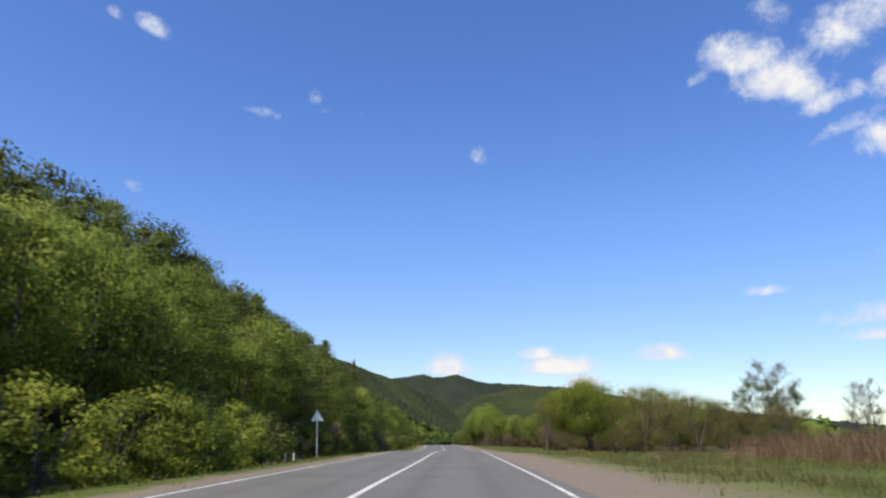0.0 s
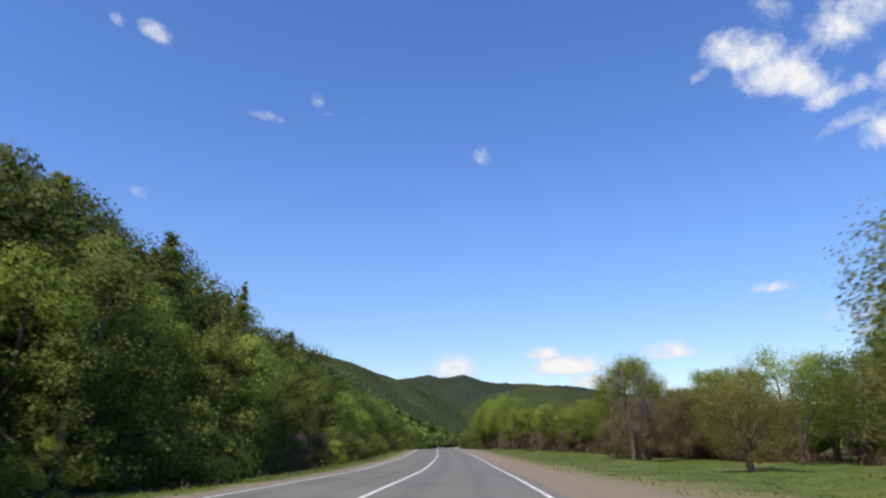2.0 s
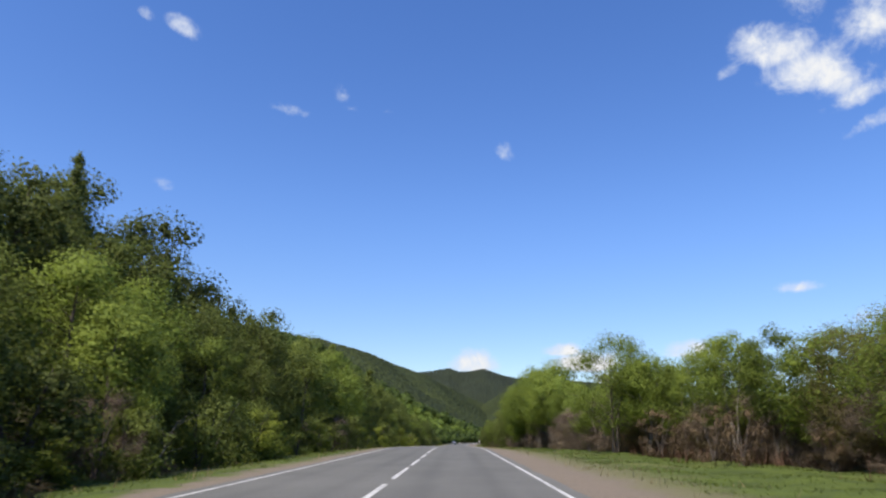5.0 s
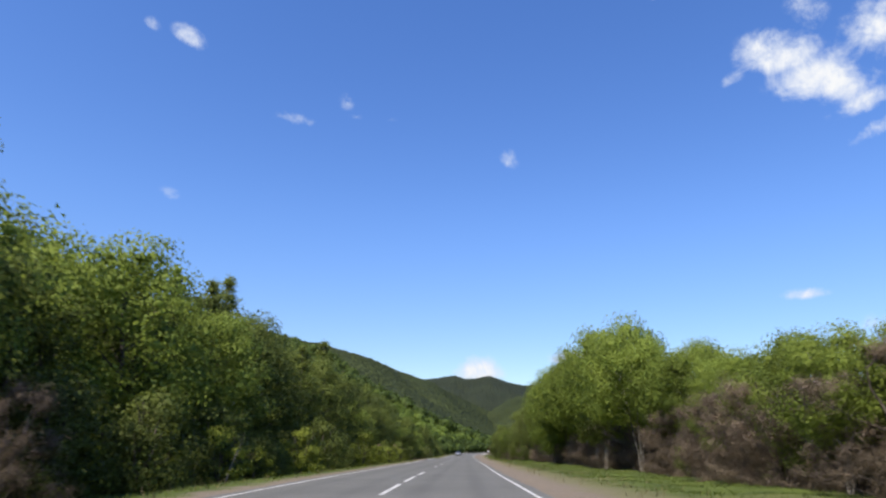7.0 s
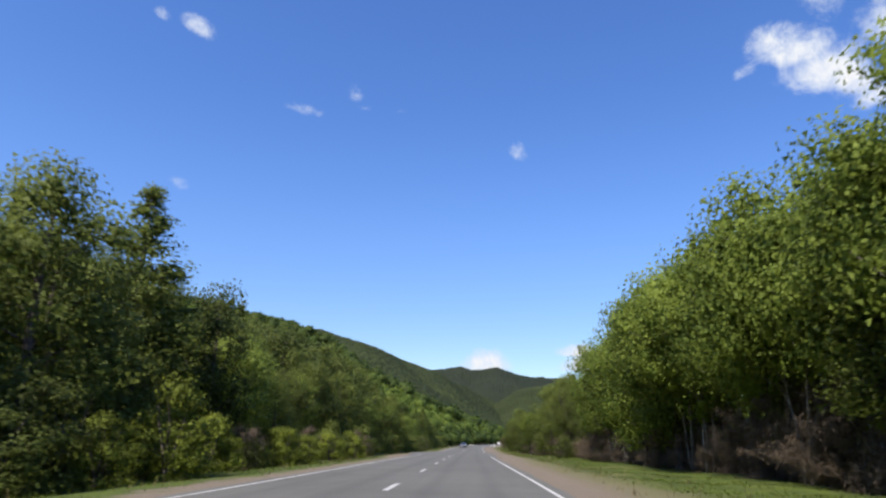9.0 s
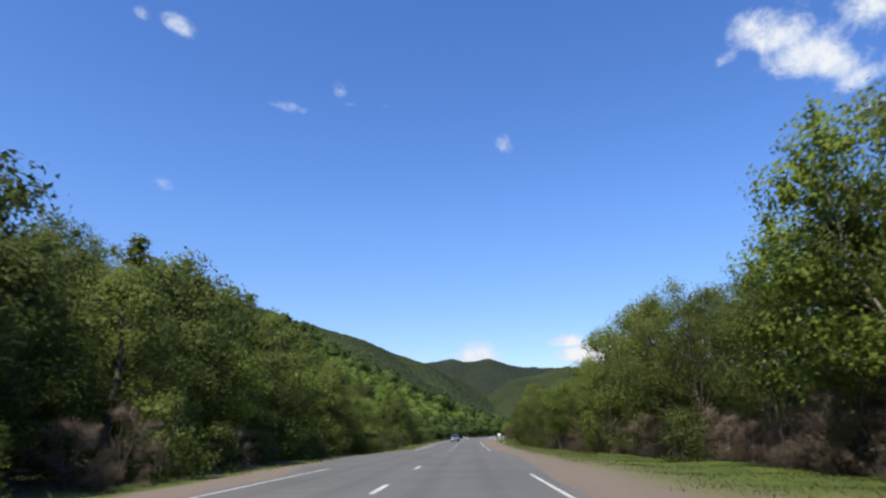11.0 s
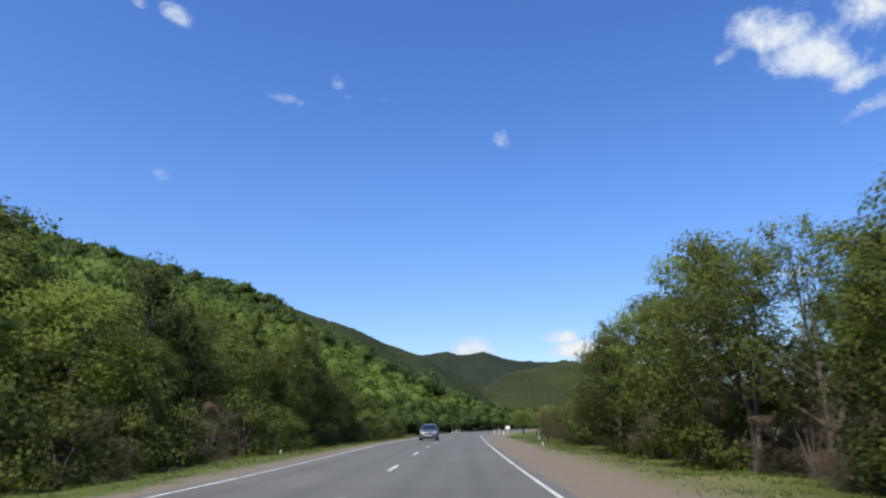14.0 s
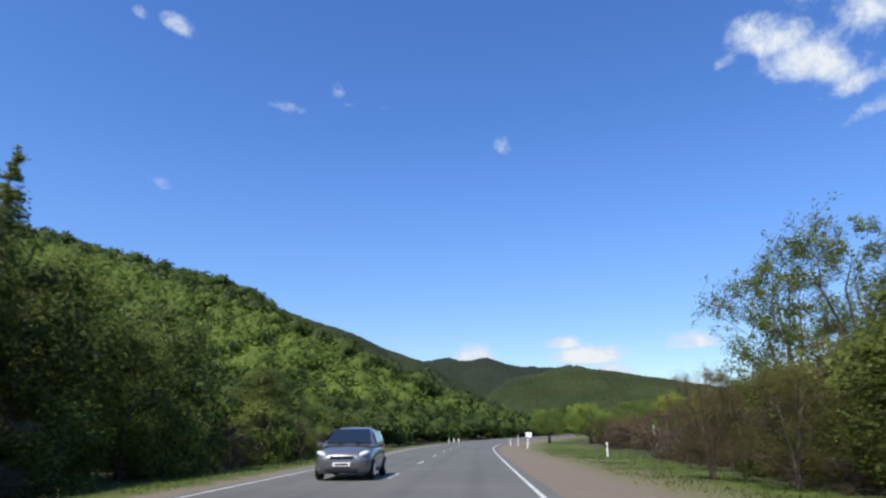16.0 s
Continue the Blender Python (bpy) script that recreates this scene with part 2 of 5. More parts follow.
def ground_material():
    m, n = material("ground")
    co = n.add("ShaderNodeTexCoord").outputs["Object"]
    lat = n.add("ShaderNodeAttribute", attribute_name="lat").outputs["Fac"]
    wood = n.add("ShaderNodeAttribute", attribute_name="wood").outputs["Fac"]
    big, mid, fine = n.noise(co, 0.12, 4.0), n.noise(co, 0.9, 5.0), n.noise(co, 14.0, 5.0, 0.7)
    grass = n.mix(n.span(mid, 0.35, 0.65), (0.042, 0.06, 0.008, 1), (0.074, 0.1, 0.012, 1))
    grass = n.mix(n.span(big, 0.52, 0.72), grass, (0.13, 0.13, 0.042, 1))
    grass = n.mix(n.span(fine, 0.55, 0.75), grass, (0.06, 0.08, 0.014, 1))
    gravel = n.mix(n.span(fine, 0.3, 0.7), (0.112, 0.088, 0.063, 1), (0.215, 0.172, 0.126, 1))
    gravel = n.mix(n.span(mid, 0.45, 0.75), gravel, (0.18, 0.14, 0.098, 1))
    litter = n.mix(n.span(fine, 0.35, 0.65), (0.035, 0.03, 0.018, 1), (0.09, 0.075, 0.04, 1))
    litter = n.mix(n.span(mid, 0.48, 0.62), litter, (0.05, 0.07, 0.018, 1))
    edge = n.math("ADD", n.math("MULTIPLY", n.math("SUBTRACT", mid, 0.5), 3.2), n.math("MULTIPLY", n.math("SUBTRACT", fine, 0.5), 2.0))
    side = n.math("ADD", lat, edge)
    dry = n.mix(n.span(fine, 0.35, 0.65), (0.105, 0.098, 0.042, 1), (0.165, 0.145, 0.074, 1))
    col = n.mix(n.span(side, 5.7, 7.4), gravel, dry)
    col = n.mix(n.span(side, 7.0, 10.2), col, grass)
    left = n.span(n.math("SUBTRACT", edge, lat), 4.9, 5.7)
    col = n.mix(left, col, grass)
    col = n.mix(n.span(n.math("ADD", wood, n.math("MULTIPLY", n.math("SUBTRACT", mid, 0.5), 0.8)), 0.35, 0.65), col, litter)
    finish(n, col, 0.95, n.math("ADD", fine, mid), 0.5, 0.045)
    return m


def mountain_material(name, dark, lite):
    m, n = material(name)
    co = n.add("ShaderNodeTexCoord").outputs["Object"]
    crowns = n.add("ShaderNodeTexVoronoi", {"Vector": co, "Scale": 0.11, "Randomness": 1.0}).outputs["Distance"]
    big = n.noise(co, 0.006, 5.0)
    # shade in the gaps between crowns is put into the colour, over random tone
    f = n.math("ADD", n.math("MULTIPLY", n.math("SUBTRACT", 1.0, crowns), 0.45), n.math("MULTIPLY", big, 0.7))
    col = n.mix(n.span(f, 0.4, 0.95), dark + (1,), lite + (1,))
    finish(n, col, 0.95, n.math("SUBTRACT", 1.0, crowns), 1.0, 5.0, spec=0.1)
    return m


ASPHALT, GROUND = asphalt(), ground_material()
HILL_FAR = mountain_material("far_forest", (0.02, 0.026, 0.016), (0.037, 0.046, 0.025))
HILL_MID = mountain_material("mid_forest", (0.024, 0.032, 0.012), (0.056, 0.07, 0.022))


# ---------------------------------------------------------------- plan of the place
_CY = np.array([-400, -60, 0, 13, 27, 40, 54, 67, 80, 93, 104, 115, 125, 182, 199, 224, 286, 313, 340, 375, 397, 430, 455], float)
_CX = np.array([-11, -1.6, 0, .32, .61, .99, 1.37, 1.55, 1.69, 1.71, 1.58, 1.47, 1.42, .29, -.12, -.73, -2.02, -2.33, -2.62, -2.86, -2.99, -3.1, -3.1], float) - 2.05
_ZY = np.array([-400, -40, 0, 13, 27, 40, 54, 67, 80, 93, 104, 115, 125, 182, 199, 224, 286, 313, 340, 375, 397, 430, 455, 500, 560, 700, 5000], float)
_ZZ = np.array([-2, -.5, 0, .23, .34, .43, .45, .43, .36, .28, .36, .43, .52, 1.05, .96, .79, .44, .27, .09, -.04, .0, -.04, -.03, .1, .6, 1.8, 1.8], float)


_DY = np.array([-40, 15, 30, 42, 57, 71, 95, 107, 127, 139, 202, 215, 227, 239, 300, 367, 390, 412, 440, 600], float)
_DX = np.array([0, 0, 0, -.2, -.4, -.2, .07, .18, .22, .25, -.2, -.18, -.1, 0, -.1, -.3, -.6, -.65, -.5, -.4], float)
_DZ = np.array([0, .04, 0, .02, .13, .13, .05, .02, -.09, -.07, .06, .06, .07, .07, .03, -.08, .02, .06, .04, 0], float)


def _smooth(xs, ys, step=1.0, width=9.0):
    g = np.arange(-450.0, 5100.0, step)
    v = np.interp(g, xs, ys)
    k = np.exp(-0.5 * (np.arange(-30, 31) * step / width) ** 2)
    return g, np.convolve(np.pad(v, 30, mode="edge"), k / k.sum(), mode="valid")


_far = np.arange(456.0, 5100.0, 2.0)
_bend = np.where(_far < 555, (_far - 455) ** 2 / 640.0, 15.6 + (_far - 555) * 0.3125)
_GX, _XC = _smooth(np.concatenate([_CY, _far]), np.concatenate([_CX, _CX[-1] + _bend]))
_XC = _XC + _smooth(_DY, _DX)[1]
_GZ, _ZC = _smooth(_ZY, _ZZ, width=6.0)
_ZC = _ZC + _smooth(_DY, _DZ, width=6.0)[1] + 0.03


def centre_x(y):
    return np.interp(y, _GX, _XC)


def road_z(y):
    return np.interp(y, _GZ, _ZC)


def foot(y):
    """Distance from the road's centre at which the hill on the near side starts to rise."""
    return np.interp(y, [-100, 0, 160, 190, 320, 380, 600, 1200], [11, 11, 13, 19, 19, 17, 16, 20])


def past_spur(x, y):
    """Metres beyond the crest of the spur that runs down to the bend, less than nothing on the near side."""
    return ((x - 5) * 460 + (y - 560) * 188) / 497


def terrain(x, y):
    x, y = np.asarray(x, float), np.asarray(y, float)
    u = x - centre_x(y)
    z = road_z(y) - 0.05 - 0.012 * np.clip(np.abs(u) - 3.6, 0, 4)
    z = z- 0.12 * np.clip((u - 5.0) / 3, 0, 1) - 0.25 * np.clip((-u - 6.0) / 3, 0, 1)
    d = np.clip(-u - foot(y), 0, None)
    crest = np.interp(y, [-400, 0, 430, 560, 2200], [60, 70, 64, 63, 60])
    steep = crest * (1 - np.exp(-d * 0.6 / crest)) * 1.08
    steep = steep * (1 - 0.35 * np.clip((d - 190) / 300, 0, 1))
    # past the last bend the slope turns into one long hillside that ends in a spur
    broad = 250 * (1 - np.exp(-d * 0.43 / 250)) * np.exp(-(np.clip(past_spur(x, y) + 60, 0, None) / 100) ** 2)
    w = np.clip((y - 430) / 110, 0, 1)
    w = w * w * (3 - 2 * w)
    rise = steep * (1 - w) + broad * w
    wav = 0.045 * rise * (np.sin(y / 47.0 + d / 60) + np.sin(y / 113.0 + 1.0 + d / 31))
    bump = 0.12 * np.sin(x * 0.9 + y * 0.31) * np.sin(y * 0.53 - x * 0.2) * np.clip((np.abs(u) - 6) / 5, 0, 1)
    return z + rise + wav + bump


def gz(x, y):
    return float(terrain(x, y))


# ---------------------------------------------------------------- mesh helpers
def mesh_of(name, verts, faces, mats, smooth=False, normals=None):
    me = bpy.data.meshes.new(name)
    me.from_pydata(np.asarray(verts).tolist() if isinstance(verts, np.ndarray) else verts, [],
                   np.asarray(faces).tolist() if isinstance(faces, np.ndarray) else faces)
    for m in mats if isinstance(mats, (list, tuple)) else [mats]:
        me.materials.append(m)
    if smooth or normals is not None:
        me.shade_smooth()
    if normals is not None:
        me.normals_split_custom_set_from_vertices(normals.tolist())
    return me


def part(name, bm, mat, parent, label=""):
    """Links a bmesh or a mesh as one object under a thing or a part."""
    if isinstance(bm, bmesh.types.BMesh):
        me = bpy.data.meshes.new(name)
        bm.to_mesh(me)
        bm.free()
        me.materials.append(mat)
    else:
        me = bm
    ob = new(name, me)
    ob.parent = parent
    return tagged(ob, label)


def box(bm, cx, cy, cz, sx, sy, sz, bevel=0.0):
    r = bmesh.ops.create_cube(bm, size=1.0, matrix=Matrix.Translation((cx, cy, cz)) @ Matrix.Diagonal((sx, sy, sz, 1)))
    if bevel:
        edges = list({e for v in r["verts"] for e in v.link_edges})
        bmesh.ops.bevel(bm, geom=edges, offset=bevel, segments=2, affect="EDGES")
    return r


def cyl(bm, p0, p1, r0, r1=None, n=12):
    p0, p1 = Vector(p0), Vector(p1)
    m = Matrix.Translation((p0 + p1) / 2) @ (p1 - p0).to_track_quat("Z", "Y").to_matrix().to_4x4()
    bmesh.ops.create_cone(bm, cap_ends=True, segments=n, radius1=r0, radius2=r0 if r1 is None else r1,
                          depth=(p1 - p0).length, matrix=m)


# ---------------------------------------------------------------- ground, road, far hills
def wide_shoulder(y):
    """Metres by which the gravel on the meadow side is wider than usual."""
    return np.interp(y, [-50, 0, 70, 110, 180, 280, 300, 340, 362, 430, 470], [0.6, 1.2, 1.2, 0.6, 0.0, 0.0, 1.0, 1.0, 0.9, 0.9, 0.4])


def build_ground():
    us = np.concatenate([[-2600, -1600, -1000, -700, -500, -380, -300, -240, -200, -170], np.arange(-150, -40, 8.0),
                         np.arange(-40, -12, 2.0), np.arange(-12, 16.1, 0.7), np.arange(17, 40, 2.0), np.arange(42, 150, 10.0),
                         [160, 200, 260, 340, 450, 600, 800, 1100, 1500, 2200, 3000]])
    ys = np.concatenate([[-400, -300, -200, -120, -80, -50], np.arange(-30, 470, 2.0), np.arange(470, 700, 5.0), np.arange(700, 1500, 20.0),
                         np.arange(1500, 4900, 150.0)])
    U, Y = np.meshgrid(us, ys)
    X = centre_x(Y) + U
    Z = terrain(X, Y)
    verts = np.stack([X, Y, Z], -1).reshape(-1, 3)
    w = len(us)
    i = np.arange(len(ys) - 1)[:, None] * w + np.arange(w - 1)[None]
    faces = np.stack([i, i + 1, i + w + 1, i + w], -1).reshape(-1, 4)
    me = mesh_of("ground", verts, faces, GROUND, True)
    lat = me.attributes.new("lat", "FLOAT", "POINT")
    pull = np.where(U < 0, 3.6 * np.clip(1 - np.abs((Y - 320) / 36.0), 0, 1) ** 0.6, -wide_shoulder(Y))
    lat.data.foreach_set("value", (U + pull).reshape(-1).astype(np.float32))
    right = np.interp(Y, [-50, 100, 140, 175, 200, 300, 345, 420, 460, 520], [60, 40, 21, 14.5, 15, 14.5, 11.5, 10.5, 14, 12])
    wood = np.clip((-U - 9.5) / 2, 0, 1) + np.clip((U - right) / 3, 0, 1)
    me.attributes.new("wood", "FLOAT", "POINT").data.foreach_set("value", wood.reshape(-1).astype(np.float32))
    tagged(new("ground", me), "grassy verge, gravel shoulder and forest floor beside the road", "ground", kind="structure")


def strip(name, u0, u1, y0, y1, lift, mat, step=2.0):
    """A band that follows the road between two distances from its centre."""
    ys = np.linspace(y0, y1, max(2, int((y1 - y0) / step) + 1))
    a = np.array([u0(y) if callable(u0) else u0 for y in ys])
    b = np.array([u1(y) if callable(u1) else u1 for y in ys])
    k = 7 if name == "road" else 2
    t = np.linspace(0, 1, k)
    U = a[:, None] * (1 - t) + b[:, None] * t
    X = centre_x(ys)[:, None] + U
    Z = np.repeat((road_z(ys) + lift)[:, None], k, 1)
    verts = np.stack([X, np.repeat(ys[:, None], k, 1), Z], -1).reshape(-1, 3)
    i = np.arange(len(ys) - 1)[:, None] * k + np.arange(k - 1)[None]
    faces = np.stack([i, i + 1, i + k + 1, i + k], -1).reshape(-1, 4)
    me = mesh_of(name, verts, faces, mat, True)
    me.attributes.new("lat", "FLOAT", "POINT").data.foreach_set("value", U.reshape(-1).astype(np.float32))
    return me


def build_road():
    rng = random.Random(4)
    wob = [rng.uniform(-0.06, 0.06) for _ in range(900)]

    def left(y):
        return -4.05 + wob[int(y * 0.5) % 900] - 2.6 * max(0.0, 1 - abs((y - 322) / 26.0)) ** 0.7

    def right(y):
        return 4.5 + wob[int(y * 0.5 + 333) % 900] + 0.8 * max(0.0, 1 - abs((y - 318) / 24.0)) ** 0.7

    road = new("road", strip("road", left, right, -60, 900, 0.0, ASPHALT))
    tagged(road, "grey worn asphalt two-lane road with white markings", "road", kind="structure")
    half = 0.055
    for u, spans in ((-3.68, ((-60, 302), (346, 640))), (4.12, ((-60, 296), (341, 640)))):
        for y0, y1 in spans:
            part("edge_line", strip("edge_line", u - half, u + half, y0, y1, 0.004, PAINT_WHITE), None, road, "white painted edge line")
    part("centre_line", strip("centre_line", -0.07, 0.07, -60, 111, 0.004, PAINT_WHITE), None, road, "solid white painted centre line")
    y = 113.0
    while y < 214:
        part("dash", strip("dash", -0.07, 0.07, y, y + 6, 0.004, PAINT_WHITE), None, road)
        y += 8
    starts = [228.5 + 12 * k for k in range(7)] + [339.9 + 11.2 * k for k in range(26)]
    for y in starts:
        part("dash", strip("dash", -0.07, 0.07, y, y + 3, 0.004, PAINT_WHITE, 0.75), None, road)


def ridge(name, mat, label, line, depth, seed, rough=1.0, across=(0.0, 1.0)):
    """A far wooded ridge: heights along a line of (x, y, height), sloping down to both sides."""
    pts = np.array(line, float)
    k = 360
    s = np.linspace(0, len(pts) - 1, k)
    X, Y, Hh = (np.interp(s, np.arange(len(pts)), pts[:, c]) for c in range(3))
    ker = np.exp(-0.5 * (np.arange(-14, 15) / 5.3) ** 2)
    ker /= ker.sum()
    X, Y, Hh = (np.convolve(np.pad(v, 14, mode="edge"), ker, mode="valid") for v in (X, Y, Hh))
    rows = 48
    f = np.linspace(-1, 1, rows)
    verts, rng = [], random.Random(int(seed))
    for j in range(rows):
        for i in range(k):
            p = Vector((X[i] / 320.0, f[j] * 2.2 + Y[i] / 500.0, seed))
            spur = noise.fractal(p, 1.0, 2.0, 4)
            spur2 = noise.noise(Vector((X[i] / 45.0, f[j] * 9, seed + 3.0)))
            z = Hh[i] * (1 - abs(f[j]) ** 1.15) * (1 + 0.13 * spur * min(1, abs(f[j]) * 3)) + 3 * spur2 * rough + 2.2 * rng.gauss(0, 1) * rough
            verts.append((X[i] + across[0] * f[j] * depth, Y[i] + across[1] * f[j] * depth, max(z, -6) if abs(f[j]) < 1 else -8))
    i = np.arange(rows - 1)[:, None] * k + np.arange(k - 1)[None]
    faces = np.stack([i, i + 1, i + k + 1, i + k], -1).reshape(-1, 4)
    tagged(new(name, mesh_of(name, verts, faces, mat, True)), label, "mountain", kind="structure")


build_ground()
build_road()
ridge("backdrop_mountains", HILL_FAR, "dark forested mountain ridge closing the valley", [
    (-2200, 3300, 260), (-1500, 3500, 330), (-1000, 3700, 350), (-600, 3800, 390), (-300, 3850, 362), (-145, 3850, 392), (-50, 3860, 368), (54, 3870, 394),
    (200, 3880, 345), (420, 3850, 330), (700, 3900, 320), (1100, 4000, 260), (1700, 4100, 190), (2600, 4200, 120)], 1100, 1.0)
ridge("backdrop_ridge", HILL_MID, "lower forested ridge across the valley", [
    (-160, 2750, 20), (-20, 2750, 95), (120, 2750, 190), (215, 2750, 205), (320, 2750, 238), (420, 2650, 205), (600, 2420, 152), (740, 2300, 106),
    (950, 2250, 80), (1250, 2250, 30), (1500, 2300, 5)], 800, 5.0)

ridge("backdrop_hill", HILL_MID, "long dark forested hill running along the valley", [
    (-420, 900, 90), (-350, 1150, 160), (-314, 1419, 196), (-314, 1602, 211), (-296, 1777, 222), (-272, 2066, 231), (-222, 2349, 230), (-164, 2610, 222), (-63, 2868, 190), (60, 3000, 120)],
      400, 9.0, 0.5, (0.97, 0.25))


# ---------------------------------------------------------------- vegetation
def tube_mesh(name, segs, mat):
    """Tapered limbs: each segment is (p0, p1, r0, r1, sides)."""
    verts, faces = [], []
    for p0, p1, r0, r1, sides in segs:
        d = p1 - p0
        if d.length < 1e-4:
            continue
        d = d.normalized()
        a = d.orthogonal().normalized()
        b = d.cross(a)
        k = len(verts)
        for p, r in ((p0, r0), (p1, r1)):
            for i in range(sides):
                t = math.tau * i / sides
                verts.append(p + a * (r * math.cos(t)) + b * (r * math.sin(t)))
        for i in range(sides):
            j = (i + 1) % sides
            faces.append((k + i, k + j, k + sides + j, k + sides + i))
    return mesh_of(name, [tuple(v) for v in verts], faces, mat, True)


def _ball():
    pts, tri = [(0, 0, 1.0)], []
    for z, turn in ((0.42, 0.0), (-0.42, 0.5)):
        r = math.sqrt(1 - z * z)
        pts += [(r * math.cos((i + turn) * math.tau / 6), r * math.sin((i + turn) * math.tau / 6), z) for i in range(6)]
    pts.append((0, 0, -1.0))
    for i in range(6):
        j = (i + 1) % 6
        tri += [(0, 1 + i, 1 + j), (1 + i, 7 + i, 1 + j), (1 + j, 7 + i, 7 + j), (13, 7 + j, 7 + i)]
    return np.array(pts), tri


BALL, BALL_FACES = _ball()


def leaf_mesh(name, centres, out, size, mat, rng, slim=0.72, cores=()):
    """Many small leaves, one triangle each, lying roughly across the outward directions; cores: (centre, radius) of dense inner foliage."""
    c, out = np.asarray(centres, float), np.asarray(out, float)
    n = len(c)
    nrm = out + rng.normal(size=(n, 3)) * 0.55
    a = np.cross(nrm, rng.normal(size=(n, 3)))
    a /= np.linalg.norm(a, axis=1)[:, None] + 1e-9
    b = np.cross(nrm, a)
    b /= np.linalg.norm(b, axis=1)[:, None] + 1e-9
    s = (size * rng.uniform(0.6, 1.4, n))[:, None]
    verts = np.stack([c - a * s * 0.4 + b * s * slim * 0.5, c - a * s * 0.4 - b * s * slim * 0.5, c + a * s * 0.6], 1).reshape(-1, 3)
    faces = np.arange(3 * n).reshape(-1, 3).tolist()
    # a leaf shades partly with its clump and its crown
    mid = c.mean(0)
    crown = (c - mid) / (np.linalg.norm(c - mid, axis=1)[:, None] + 1e-9)
    lit = out / (np.linalg.norm(out, axis=1)[:, None] + 1e-9) * 0.55 + crown * 0.5 + rng.normal(size=(n, 3)) * 0.3
    lit = np.repeat(lit / np.linalg.norm(lit, axis=1)[:, None], 3, 0)
    if len(cores):
        more, shade, k = [verts], [lit], len(verts)
        for p, r in cores:
            jit = rng.uniform(0.82, 1.14, (len(BALL), 1))
            more.append(BALL * (r * jit) * np.array([1, 1, 0.84]) + np.array(p))
            far = np.array(p) - mid
            far = BALL * 0.5 + far / (np.linalg.norm(far) + 1e-9) * 0.6
            shade.append(far / np.linalg.norm(far, axis=1)[:, None])
            faces += [[k + i for i in f] for f in BALL_FACES]
            k += len(BALL)
        verts = np.concatenate(more)
        lit = np.concatenate(shade)
    return mesh_of(name, verts, faces, mat, normals=lit)


def crown_radius(shape, f):
    """Half width of the crown at height fraction f, from its base to its top."""
    if shape == "umbrella":
        return max(0.12, math.sqrt(max(0.0, 1 - ((f - 0.45) / 0.58) ** 2)))
    if shape == "column":
        return max(0.04, 1.15 * (1 - f) ** 0.75 * min(1.0, 0.45 + f * 2.2))
    if shape == "full":
        return max(0.1, math.sqrt(max(0.0, 1 - ((f - 0.35) / 0.67) ** 2)))
    return max(0.1, math.sqrt(max(0.0, 1 - ((f - 0.5) / 0.54) ** 2)))


